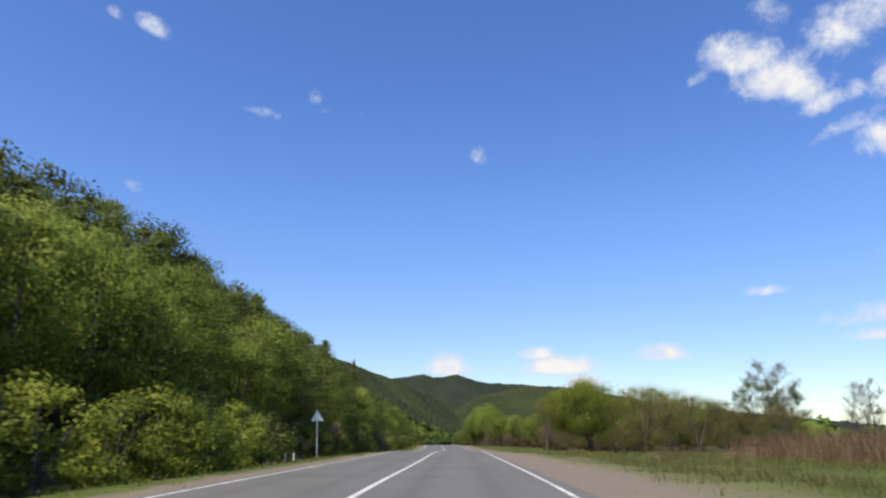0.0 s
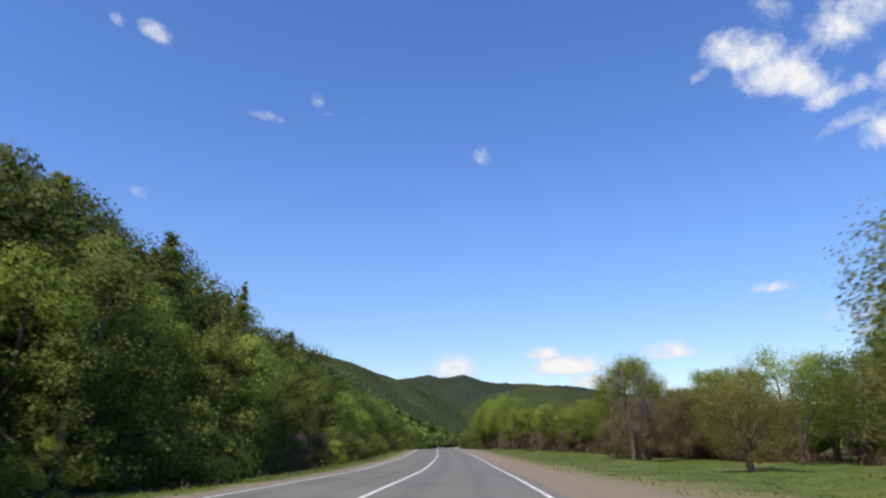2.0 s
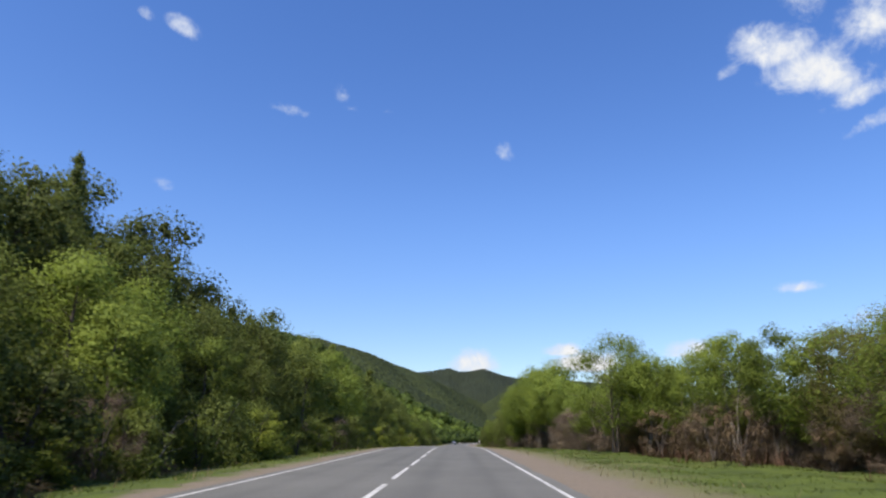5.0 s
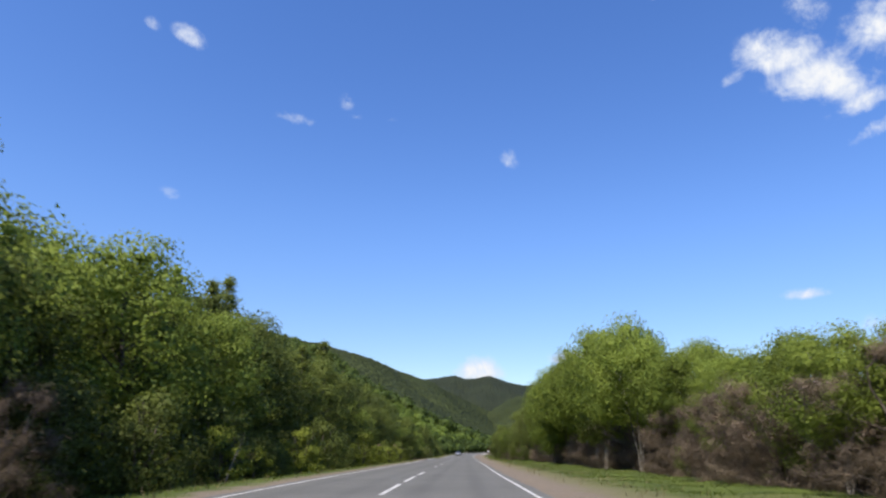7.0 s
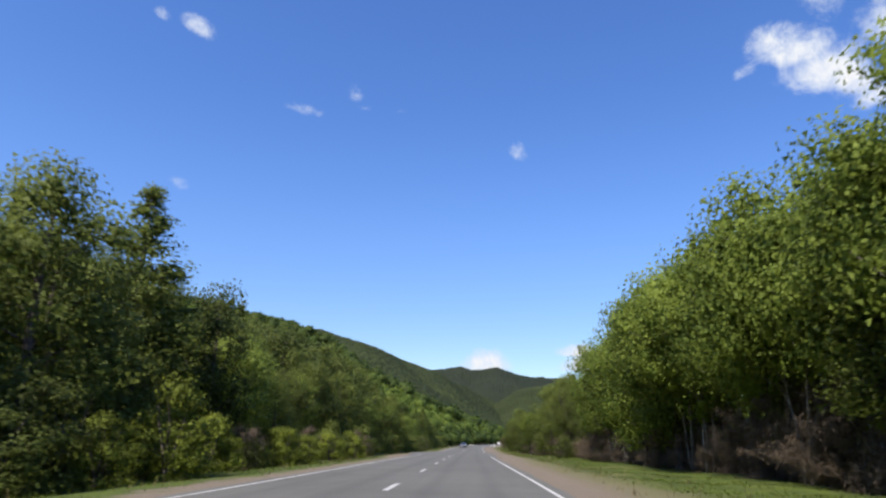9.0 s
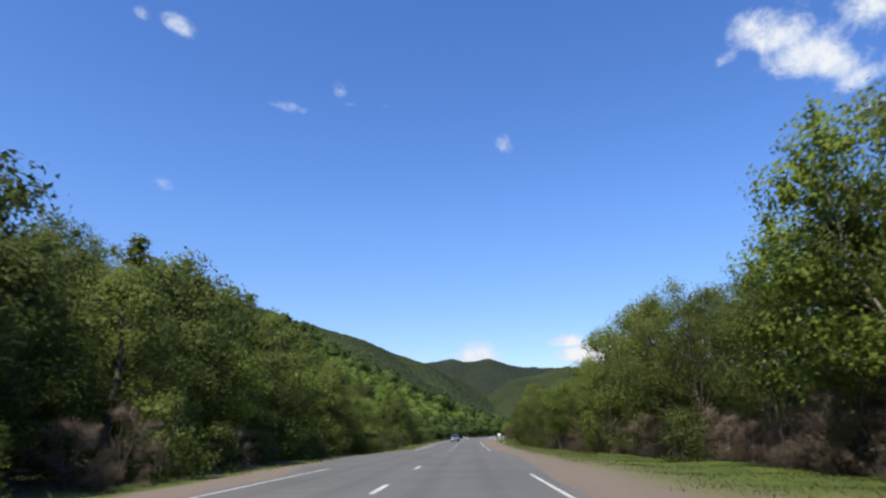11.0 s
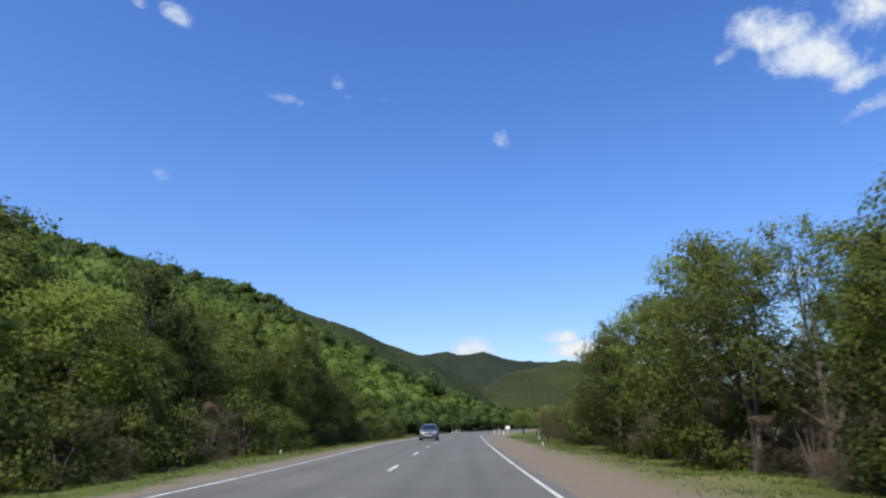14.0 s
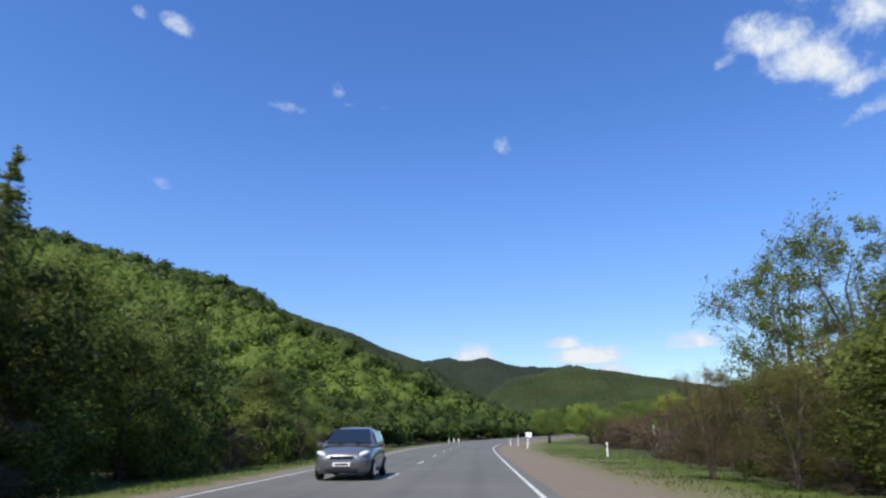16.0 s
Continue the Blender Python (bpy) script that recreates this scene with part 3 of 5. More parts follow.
def make_tree(name, label, category, seed, height, radius, base, shape, leaf_mat, bark, limbs=24, subs=2, total=4000, size=0.25,
              trunks=1, girth=0.14, lean=0.06, clump=0.27, core=0.36, loose=0.2, twigs=0, slim=0.72, group="", stem="trunk"):
    """A thing with its trunk and limbs as one part and its crown of leaf clumps as another."""
    rng, rs = random.Random(seed), np.random.default_rng(seed)
    segs, tips, clumps = [], [], []
    for k in range(trunks):
        ang = math.tau * (k + rng.random() * 0.5) / trunks
        out = Vector((math.cos(ang), math.sin(ang), 0)) * (0.0 if trunks == 1 else radius * rng.uniform(0.25, 0.5))
        p = Vector((math.cos(ang), math.sin(ang), 0)) * (0.0 if trunks == 1 else girth * 1.2)
        p.z = -0.25
        line, n = [p.copy()], 6
        for i in range(1, n + 1):
            f = i / n
            q = out * f ** 1.2 + Vector((rng.uniform(-1, 1), rng.uniform(-1, 1), 0)) * lean * height * 0.4 * f
            q.z = height * 0.9 * f * (1.0 if trunks == 1 else rng.uniform(0.88, 0.98))
            line.append(q)
        th = girth / math.sqrt(trunks) * 1.1
        for i in range(n):
            r0, r1 = th * (1 - i / n) ** 0.8 + 0.012, th * (1 - (i + 1) / n) ** 0.8 + 0.01
            segs.append((line[i], line[i + 1], r0 * (1.35 if i == 0 else 1), r1, 6))

        def on_trunk(z):
            f = min(0.999, max(0.0, z / (line[-1].z))) * n
            i = int(f)
            return line[i].lerp(line[i + 1], f - i)

        many = max(3, limbs // trunks)
        for j in range(many):
            f = (j + rng.random()) / many
            top = base * height + (height - base * height) * f * 0.97
            want = radius * crown_radius(shape, f) * rng.uniform(0.78, 1.05)
            drop = {"column": 0.9, "umbrella": 0.6}.get(shape, 0.6) * want
            start = on_trunk(max(base * height * 0.55, top - drop))
            az = ang + rng.uniform(-1.5, 1.5) if trunks > 1 else j * 2.4 + rng.uniform(-0.5, 0.5)
            rc = radius * clump * rng.uniform(0.75, 1.25)
            if shape == "column":
                rc *= 0.22 + 0.78 * min(1.0, crown_radius(shape, f))
            want = max(0.05, want - rc * 0.7)
            tip = Vector((math.cos(az) * want, math.sin(az) * want, top - rc * 0.5 + rng.uniform(-0.05, 0.05) * height)) + out * 0.3 * (trunks > 1)
            mid = start.lerp(tip, 0.5) + Vector((rng.uniform(-1, 1), rng.uniform(-1, 1), rng.uniform(-0.2, 0.7))) * want * 0.13
            lr = max(0.014, th * 0.3 * (1 - 0.7 * f))
            segs += [(start, mid, lr, lr * 0.6, 4), (mid, tip, lr * 0.6, 0.008, 3)]
            clumps.append((tip, rc))
            clumps.append((mid.lerp(tip, 0.35) + Vector((rng.gauss(0, 0.35), rng.gauss(0, 0.35), rng.uniform(-0.2, 0.5))) * rc, rc * rng.uniform(0.7, 1.0)))
            for s in range(subs):
                g = rng.uniform(0.3, 1.0)
                b0 = start.lerp(mid, g * 2) if g < 0.5 else mid.lerp(tip, g * 2 - 1)
                ln = want * rng.uniform(0.16, 0.38) + 0.2
                d = (tip - start).normalized() * 0.7 + Vector((rng.gauss(0, 0.6), rng.gauss(0, 0.6), rng.gauss(0.25, 0.45)))
                b1 = b0 + d.normalized() * ln
                segs.append((b0, b1, lr * 0.35 + 0.006, 0.005, 3))
                tips += [b1, b0.lerp(b1, 0.55)]
                for _ in range(twigs):
                    e0 = b0.lerp(b1, rng.uniform(0.2, 1.0))
                    e1 = e0 + (d.normalized() * 0.6 + Vector((rng.gauss(0, 0.6), rng.gauss(0, 0.6), rng.gauss(0.3, 0.4)))) * ln * 0.6
                    segs.append((e0, e1, 0.011, 0.004, 3))
                    tips.append(e1)
    thing = new(name)
    tagged(thing, label, category, group)
    part(stem, tube_mesh(stem, segs, bark), None, thing)
    if total:
        w = np.array([r * r for _, r in clumps])
        pick = rs.choice(len(clumps), int(total * (1 - loose)), p=w / w.sum())
        cc, rr = np.array([tuple(p) for p, _ in clumps])[pick], np.array([r for _, r in clumps])[pick]
        d = rs.normal(size=(len(pick), 3))
        d /= np.linalg.norm(d, axis=1)[:, None]
        d[:, 2] = d[:, 2] * 0.85 + 0.18
        # clumps with a dense heart are leafy outside, the others all through
        deep = 0.5 + 0.68 * rs.random(len(pick)) ** 0.75 if core else 1.08 * rs.random(len(pick)) ** 0.55
        c1 = cc + d * (rr * deep)[:, None] * np.array([1, 1, 0.82])
        t = np.array([tuple(v) for v in tips])
        c2 = t[rs.integers(len(t), size=int(total * loose))]
        d2 = rs.normal(size=c2.shape)
        c2 = c2 + d2 * radius * 0.032
        cores = [(tuple(p), r * core) for p, r in clumps] if core else ()
        part("crown", leaf_mesh("crown", np.concatenate([c1, c2]), np.concatenate([d, d2]), size, leaf_mat, rs, slim, cores), None, thing)
    return thing


KINDS = {
    # name: (object name, label, category, versions, settings)
    "fresh": ("broadleaf_tree", "leafy roadside tree with a fresh light green rounded crown", "tree", 4,
              dict(height=9.0, radius=3.3, base=0.22, shape="round", leaf_mat=LEAF_FRESH, bark=BARK_GREY, limbs=28, total=15000, size=0.12, girth=0.15, clump=0.3, core=0.2, slim=0.9)),
    "deep": ("forest_tree", "dense deep green deciduous tree at the forest edge", "tree", 4,
             dict(height=10.0, radius=3.4, base=0.1, shape="full", leaf_mat=LEAF_DEEP, bark=BARK_GREY, limbs=28, total=15000, size=0.125, girth=0.17, clump=0.3, core=0.2, slim=0.9)),
    "lush": ("forest_tree", "green deciduous tree standing deeper in the roadside wood", "tree", 3,
             dict(height=10.0, radius=3.4, base=0.15, shape="round", leaf_mat=LEAF_DEEP, bark=BARK_GREY, limbs=22, subs=1, total=8000, size=0.165, girth=0.17, clump=0.32, core=0.22, slim=0.9)),
    "dark": ("oak_tree", "dark green oak on the wooded slope", "tree", 3,
             dict(height=10.0, radius=3.8, base=0.2, shape="round", leaf_mat=LEAF_DARK, bark=BARK_GREY, limbs=22, subs=1, total=8500, size=0.17, girth=0.2, clump=0.32, core=0.22, slim=0.9)),
    "tall": ("aspen_tree", "tall slender aspen with a narrow green crown and pale trunk", "tree", 3,
             dict(height=14.0, radius=2.1, base=0.2, shape="column", leaf_mat=LEAF_DEEP, bark=BARK_PALE, limbs=84, total=17000, size=0.11, girth=0.14, clump=0.44, core=0.0, loose=0.3, slim=0.9)),
    "birch": ("birch_tree", "pale-barked birch with a fresh green upper crown", "tree", 3,
              dict(height=11.5, radius=2.8, base=0.32, shape="round", leaf_mat=LEAF_FRESH, bark=BARK_PALE, limbs=38, total=17000, size=0.11, trunks=2, girth=0.09, core=0.18, clump=0.3, slim=0.9)),
    "dome": ("willow_tree", "spreading willow with leaning stems under a dense yellow-green dome", "tree", 2,
             dict(height=7.6, radius=4.3, base=0.4, shape="umbrella", leaf_mat=LEAF_BRIGHT, bark=BARK_GREY, limbs=110, subs=3, total=60000, size=0.095, trunks=3, girth=0.13, clump=0.27, core=0.0, loose=0.15, lean=0.12)),
    "willow": ("willow_tree", "spreading willow with several leaning stems and airy green crown", "tree", 3,
               dict(height=7.6, radius=4.0, base=0.34, shape="umbrella", leaf_mat=LEAF_FRESH, bark=BARK_GREY, limbs=56, subs=3, total=27000, size=0.09, trunks=3, girth=0.18, clump=0.26, core=0.0, loose=0.25, lean=0.1)),
    "airy": ("willow_tree", "tall open-crowned willow with dark limbs showing through the leaves", "tree", 3,
             dict(height=11.0, radius=4.2, base=0.36, shape="umbrella", leaf_mat=LEAF_DEEP, bark=BARK_GREY, limbs=42, subs=4, total=16000, size=0.115, trunks=3, girth=0.22, clump=0.22, core=0.0, loose=0.35)),
    "lacy": ("willow_tree", "old open willow with dark spreading limbs and thin lacy leaves", "tree", 2,
             dict(height=11.0, radius=4.4, base=0.36, shape="umbrella", leaf_mat=LEAF_DEEP, bark=BARK_GREY, limbs=54, subs=6, total=19000, size=0.12, trunks=4, girth=0.24, clump=0.17, core=0.0, loose=0.6, twigs=1)),
    "olive": ("willow_tree", "olive-brown budding willow with dense thin twigs", "tree", 2,
              dict(height=6.3, radius=3.4, base=0.25, shape="umbrella", leaf_mat=LEAF_OLIVE, bark=BARK_GREY, limbs=44, subs=4, total=30000, size=0.078, trunks=3, girth=0.14, clump=0.32, core=0.0, loose=0.3, slim=0.6)),
    "bare": ("bare_tree", "leafless grey tree with fine upright branches", "tree", 2,
             dict(height=8.0, radius=2.6, base=0.3, shape="round", leaf_mat=TWIG_GREY, bark=BARK_GREY, limbs=26, subs=9, total=7000, trunks=2, girth=0.12, twigs=4, size=0.3, slim=0.05, core=0.0, loose=0.8, clump=0.2)),
    "russet": ("budding_shrub", "tall russet-brown budding shrub with a soft rounded crown", "shrub", 3,
               dict(height=5.0, radius=2.6, base=0.25, shape="full", leaf_mat=TWIG_TAN, bark=BARK_GREY, limbs=36, subs=4, total=24000, size=0.26, trunks=4, girth=0.1, clump=0.3, core=0.0, loose=0.4, slim=0.035, stem="branchwork", twigs=1)),
    "brown": ("bare_shrub", "leafless brown twiggy shrub in the undergrowth", "shrub", 4,
              dict(height=3.2, radius=1.9, base=0.1, shape="round", leaf_mat=TWIG_BROWN, bark=BARK_GREY, limbs=14, subs=2, total=3600, size=0.2, trunks=4, girth=0.05, clump=0.3, core=0.0, loose=0.5, slim=0.12, stem="branchwork")),
    "bush": ("bush", "round leafy green bush at the roadside edge", "bush", 4,
             dict(height=3.0, radius=1.7, base=0.03, shape="full", leaf_mat=LEAF_DEEP, bark=BARK_GREY, limbs=18, total=5200, size=0.09, trunks=3, girth=0.07, clump=0.36, stem="branchwork", core=0.22, slim=0.85)),
    "bright": ("bush", "bright yellow-green young bush on the verge", "bush", 3,
               dict(height=2.4, radius=1.2, base=0.03, shape="full", leaf_mat=LEAF_BRIGHT, bark=BARK_GREY, limbs=16, total=4800, size=0.075, trunks=3, girth=0.05, clump=0.34, core=0.25, loose=0.25, stem="branchwork", slim=0.85)),
    "grove": ("grove_tree", "light green tree on several pale leaning stems beside the road", "tree", 4,
              dict(height=9.0, radius=3.6, base=0.42, shape="umbrella", leaf_mat=LEAF_FRESH, bark=BARK_PALE, limbs=42, subs=2, total=24000, size=0.12, trunks=3, girth=0.075, clump=0.29, core=0.2, lean=0.12, loose=0.25, slim=0.9)),
    "thicket": ("bare_thicket", "dense dark brown leafless thicket between the trunks", "shrub", 3,
                dict(height=4.0, radius=2.3, base=0.04, shape="full", leaf_mat=TWIG_DARK, bark=BARK_GREY, limbs=16, subs=4, total=12000, size=0.3, trunks=4, girth=0.06, clump=0.3, core=0.0, loose=0.6, slim=0.035, twigs=0, stem="branchwork")),
}
_made = {}
_count = [0]


def plant(kind, x, y, height=None, turn=None, wide=1.0, version=None, sink=0.1):
    """Sets one plant of a kind on the ground at x, y, scaled to a height."""
    name, label, category, versions, cfg = KINDS[kind]
    rng = random.Random(int(x * 131 + y * 977) + 7)
    v = rng.randrange(versions) if version is None else version
    s = (height or cfg["height"] * rng.uniform(0.85, 1.15)) / cfg["height"]
    m = pose(x, y, gz(x, y) - sink, rng.uniform(-3, 3), rng.uniform(-3, 3), rng.uniform(0, 360) if turn is None else turn)
    m = m @ Matrix.Diagonal((s * wide, s * wide, s, 1))
    if (kind, v) in _made:
        ob = copy_thing(_made[kind, v], m)
        ob.scale = (s * wide, s * wide, s)
    else:
        ob = make_tree(name, label, category, 100 + 17 * v + len(kind) * 31 + ord(kind[1]), group=name + "s beside the road", **cfg)
        ob.matrix_basis = m
        _made[kind, v] = ob
    _count[0] += 1
    return ob


def xc(u, y):
    return float(centre_x(y)) + u


def plant_left():
    rng = random.Random(21)
    # low edge of the wood
    y = 6.0
    while y < 470:
        gap = 36 < y < 50 or 300 < y < 346
        u = -rng.uniform(9.6, 11.2) - (2.0 if gap else 0) - (0.8 if 86 < y < 118 else 0)
        k = rng.choice(["bush", "bush", "fresh", "bright"] if y < 45 else ["bush", "bush", "thicket", "bush", "deep", "bright"] if y < 285 else ["bush", "bush", "bush", "thicket", "deep"])
        h = {"bush": rng.uniform(2.2, 4.2), "brown": rng.uniform(2, 3.4), "thicket": rng.uniform(2.2, 3.4), "deep": rng.uniform(4.5, 6.5), "fresh": rng.uniform(4.5, 6.0), "bright": rng.uniform(1.6, 2.6)}[k]
        plant(k, xc(u - (1.5 if k in ("deep", "fresh") else 0), y), y, h)
        y += rng.uniform(2.1, 3.3)
    # young bushes on the verge
    dice = random.Random(77)
    y = 15.0
    while y < 41:
        plant(dice.choice(["bright", "bright", "bush"]), xc(-dice.uniform(9.0, 9.9), y), y, dice.uniform(2.0, 3.2), wide=1.25)
        y += dice.uniform(2.2, 3.8)
    y = 118.0
    while y < 292:
        plant(rng.choice(["bright", "bright", "bush"]), xc(-rng.uniform(9.0, 9.8), y), y, rng.uniform(1.5, 2.9), wide=1.1)
        y += rng.uniform(3.5, 8.0)
    # second row, a closed wall of leaves
    y = -6.0
    while y < 472:
        u = -rng.uniform(12.6, 15.5)
        tallest = float(np.interp(y, [0, 60, 120, 165, 200, 222, 240, 262, 275, 285, 300, 345, 352, 380, 392, 410, 430, 436, 470],
                                  [8.5, 8.8, 8.2, 9, 10, 11.6, 10.8, 9, 7, 8.2, 9.0, 8.4, 7.5, 7, 7.5, 8.5, 8, 5, 5]))
        k = rng.choice(["fresh", "fresh", "deep", "fresh"] if y < 62 else ["deep", "fresh", "deep", "tall", "fresh", "deep"] if y < 290 else ["deep", "deep", "dark", "fresh", "deep"])
        plant(k, xc(u, y), y, tallest * rng.uniform(0.8, 1.12), wide=1.9 if k == "tall" else 1.1)
        y += rng.uniform(2.8, 4.0)
    # taller trees behind
    y = -12.0
    while y < 440:
        u = -rng.uniform(17.5, 22.0)
        tallest = float(np.interp(y, [-20, 40, 100, 120, 150, 175, 200, 225, 240, 262, 272, 290, 340, 352, 370, 396, 430, 440],
                                  [9.4, 9.6, 11.6, 9.2, 9, 11, 12, 13.8, 11.4, 9.8, 9, 13.8, 14.2, 12, 10.5, 10, 9, 7]))
        k = rng.choice(["dark", "lush", "dark", "lush", "tall"])
        plant(k, xc(u, y), y, tallest * rng.uniform(0.85, 1.12), wide=1.8 if k == "tall" else 1.05)
        y += rng.uniform(3.6, 5.2)
    # slope
    for u0, u1, step in ((-24, -29, 5.5), (-31, -38, 7.0)):
        y = -10.0
        while y < 380:
            u = rng.uniform(u1, u0)
            if not 205 < y < 300 or u0 < -30:
                plant(rng.choice(["dark", "dark", "lush"]), xc(u, y), y, rng.uniform(7.0, 9.5) * (1.36 if 55 < y < 175 or 295 < y < 395 else 1.0))
            y += step * rng.uniform(0.8, 1.3)
    # landmarks
    for k, x, y, h, w in (("tall", -14.6, 102, 12.4, 1.1), ("tall", -13.6, 97, 11.2, 0.9), ("tall", -25.8, 168, 15.2, 1.1), ("tall", -23.6, 164, 13.0, 1.0),
                          ("dark", -25.5, 178, 15.0, 1.0), ("dark", -21.8, 184.5, 13.6, 0.85), ("lush", -20.0, 191, 14.4, 0.9), ("tall", -20.6, 227.5, 16.2, 1.6), ("tall", -18.6, 222, 14.2, 1.6), ("tall", -19.4, 216, 13.0, 1.7), ("dark", -28.0, 170, 13.0, 1.0),
                          ("dark", -27.0, 182, 13.5, 1.0), ("tall", -18.8, 257.3, 15.4, 2.1), ("deep", -18.4, 240, 12.2, 1.0), ("tall", -20.9, 249.5, 12.3, 1.4), ("dark", -16.6, 262.3, 11.2, 0.6),
                          ("dark", -20.8, 388.0, 10.8, 0.7), ("tall", -29.6, 351, 15.2, 2.2), ("dark", -26.5, 338, 14.0, 1.0), ("deep", -17.6, 346, 10.5, 1.0), ("dark", -18.2, 413, 10.6, 0.7), ("deep", -17.4, 405, 9.2, 0.8), ("tall", -17.7, 410.4, 11.3, 1.5), ("tall", -18.3, 416.4, 11.2, 1.1), ("tall", -19.4, 401.6, 10.7, 1.3),
                          ("bright", -10.2, 64.8, 2.2, 1.0), ("bright", -10.6, 55, 2.6, 1.1), ("bush", -11.3, 58, 3.0, 1.0), ("bright", -10.4, 139, 2.4, 1.2),
                          ("bright", -11.7, 247, 3.4, 1.0), ("bright", -12.1, 283.7, 2.0, 1.0), ("fresh", -12.2, 150, 6.6, 1.0), ("fresh", -13.0, 161, 6.8, 1.0)):
        plant(k, x, y, h, wide=w)


def right_edge(y):
    return float(np.interp(y, [60, 100, 130, 160, 180, 200, 235, 300, 320, 345, 370, 400, 430, 460], [30, 27, 24, 18.5, 16.5, 17, 17.5, 16.5, 15.3, 13.4, 12.6, 12.4, 14, 20]))


def plant_right():
    rng = random.Random(33)
    for k, x, y, h, w, v in (("dome", 13.7, 66, 6.9, 1.05, 0), ("tall", 12.3, 240.0, 12.8, 1.4, 0), ("tall", 12.6, 246.5, 13.2, 1.4, 1), ("bare", 13.9, 236.0, 4.6, 1.5, 0), ("olive", 17.9, 62, 6.2, 1.25, 0), ("bare", 52.0, 108, 14.5, 0.9, 0), ("airy", 48.5, 106, 11.5, 0.9, 0), ("airy", 56.0, 112, 10.5, 0.9, 1), ("bare", 25.5, 41, 4.8, 0.9, 1),
                             ("dome", 20.0, 126, 10.4, 0.68, 1), ("willow", 12.6, 181, 9.3, 0.9, 1), ("dome", 15.9, 371, 12.7, 0.66, 0), ("dome", 20.8, 374, 13.4, 0.66, 1), ("airy", 7.6, 393.5, 9.8, 0.95, 1), ("lacy", 7.8, 406.0, 7.5, 1.0, 1), ("lacy", 11.6, 422.5, 9.8, 0.95, 0), ("lacy", 13.8, 433.5, 11.0, 0.95, 1), ("bare", 16.2, 111.5, 8.2, 0.8, 1), ("olive", 16.2, 89, 5.2, 1.0, 1),
                             ("willow", 26.5, 104, 8.4, 1.1, 0), ("willow", 31.5, 97, 8.6, 1.1, 1), ("fresh", 23.5, 110, 7.6, 1.1, 2), ("russet", 17.9, 113, 4.6, 1.15, 1), ("russet", 21.9, 115, 6.4, 1.1, 2), ("russet", 25.2, 117, 6.8, 1.1, 0), ("russet", 23.6, 112, 6.0, 1.1, 1),
                             ("russet", 16.8, 120, 4.0, 1.1, 2),
                             ("fresh", 22.5, 84, 6.4, 1.1, 1), ("olive", 24.5, 76, 6.2, 1.1, 1), ("willow", 27.0, 97, 7.4, 1.0, 2), ("olive", 24.0, 66, 5.6, 1.1, 0),
                             ("olive", 29.0, 72, 5.4, 1.1, 1), ("russet", 26.0, 88, 4.6, 1.2, 2), ("willow", 26.0, 116, 8.0, 1.0, 1), ("russet", 33.0, 80, 4.8, 1.2, 1),
                             ("willow", 34.0, 92, 7.0, 1.0, 0), ("willow", 31.0, 108, 7.8, 1.0, 0), ("olive", 37.0, 76, 5.2, 1.2, 1), ("grove", 14.9, 237.8, 8.2, 1.0, 2), ("birch", 17.4, 262.5, 9.6, 1.0, 1),
                             ("russet", 4.7, 420.0, 3.7, 0.85, 1), ("olive", 6.0, 416.8, 3.6, 0.95, 0), ("russet", 8.2, 428.0, 3.9, 0.9, 2),
                             ("russet", 19.5, 121, 6.2, 1.15, 0), ("russet", 23.8, 121, 5.8, 1.2, 1), ("olive", 19.0, 78, 5.6, 1.1, 1),
                             ("willow", 8.5, 505, 5.6, 1.1, 0), ("willow", 13.5, 496, 5.8, 1.2, 1), ("willow", 18.0, 487, 5.9, 1.2, 2), ("dome", 22.5, 482, 6.4, 1.1, 0), ("willow", 27.5, 474, 6.6, 1.1, 1)):
        plant(k, x, y, h, wide=w, version=v)
    # row along the meadow and then along the road
    y = 128.0
    while y < 394:
        e = right_edge(y)
        tallest = float(np.interp(y, [125, 150, 172, 188, 200, 210, 218, 225, 233, 246, 258, 275, 290, 302, 309, 314, 320, 325, 332, 338, 345, 356, 366, 371, 376, 384, 394, 402, 412, 425, 436],
                                  [7.4, 7.2, 8.2, 7.4, 6.4, 6.6, 7.4, 9.2, 12.4, 14.0, 14.6, 14.6, 13.4, 9.6, 9.6, 11.4, 12.6, 12.8, 11.4, 9.4, 7.2, 6.6, 7.4, 8.6, 9.0, 9.2, 8.6, 8.4, 8.4, 8.6, 8.6]))
        if y < 175:
            k = rng.choice(["fresh", "birch", "olive", "willow", "willow", "birch"])
        elif y < 290:
            k = rng.choice(["grove", "birch", "grove", "fresh", "grove", "grove"] if y < 262 else ["birch", "fresh", "grove", "birch", "fresh"])
        else:
            k = rng.choice(["airy", "airy", "deep", "airy", "deep"] if 302 < y < 346 else ["airy", "airy", "deep", "grove", "birch"])
        plant(k, xc(e + rng.uniform(-1.0, 1.6) + (1.2 if 305 < y < 342 else 0.0), y), y, tallest * rng.uniform(0.86, 1.08), wide=1.4 if k == "tall" else 0.95 if 305 < y < 342 else 0.95 if 190 < y < 300 else 1.0)
        y += rng.uniform(2.6, 3.9)
    y = 122.0
    while y < 432:
        e = right_edge(y) + rng.uniform(5, 9)
        k = rng.choice(["lush", "birch", "lush", "lush"] if y < 300 else ["lush", "airy", "lush"])
        if not 345 < y < 366:
            plant(k, xc(e, y), y, float(np.interp(y, [120, 170, 200, 222, 240, 290, 300, 312, 385, 398, 430], [8.6, 7.8, 7.4, 9.5, 10.2, 10.2, 8.2, 10, 8, 5.5, 5.5])) * rng.uniform(0.8, 1.1), wide=1.1)
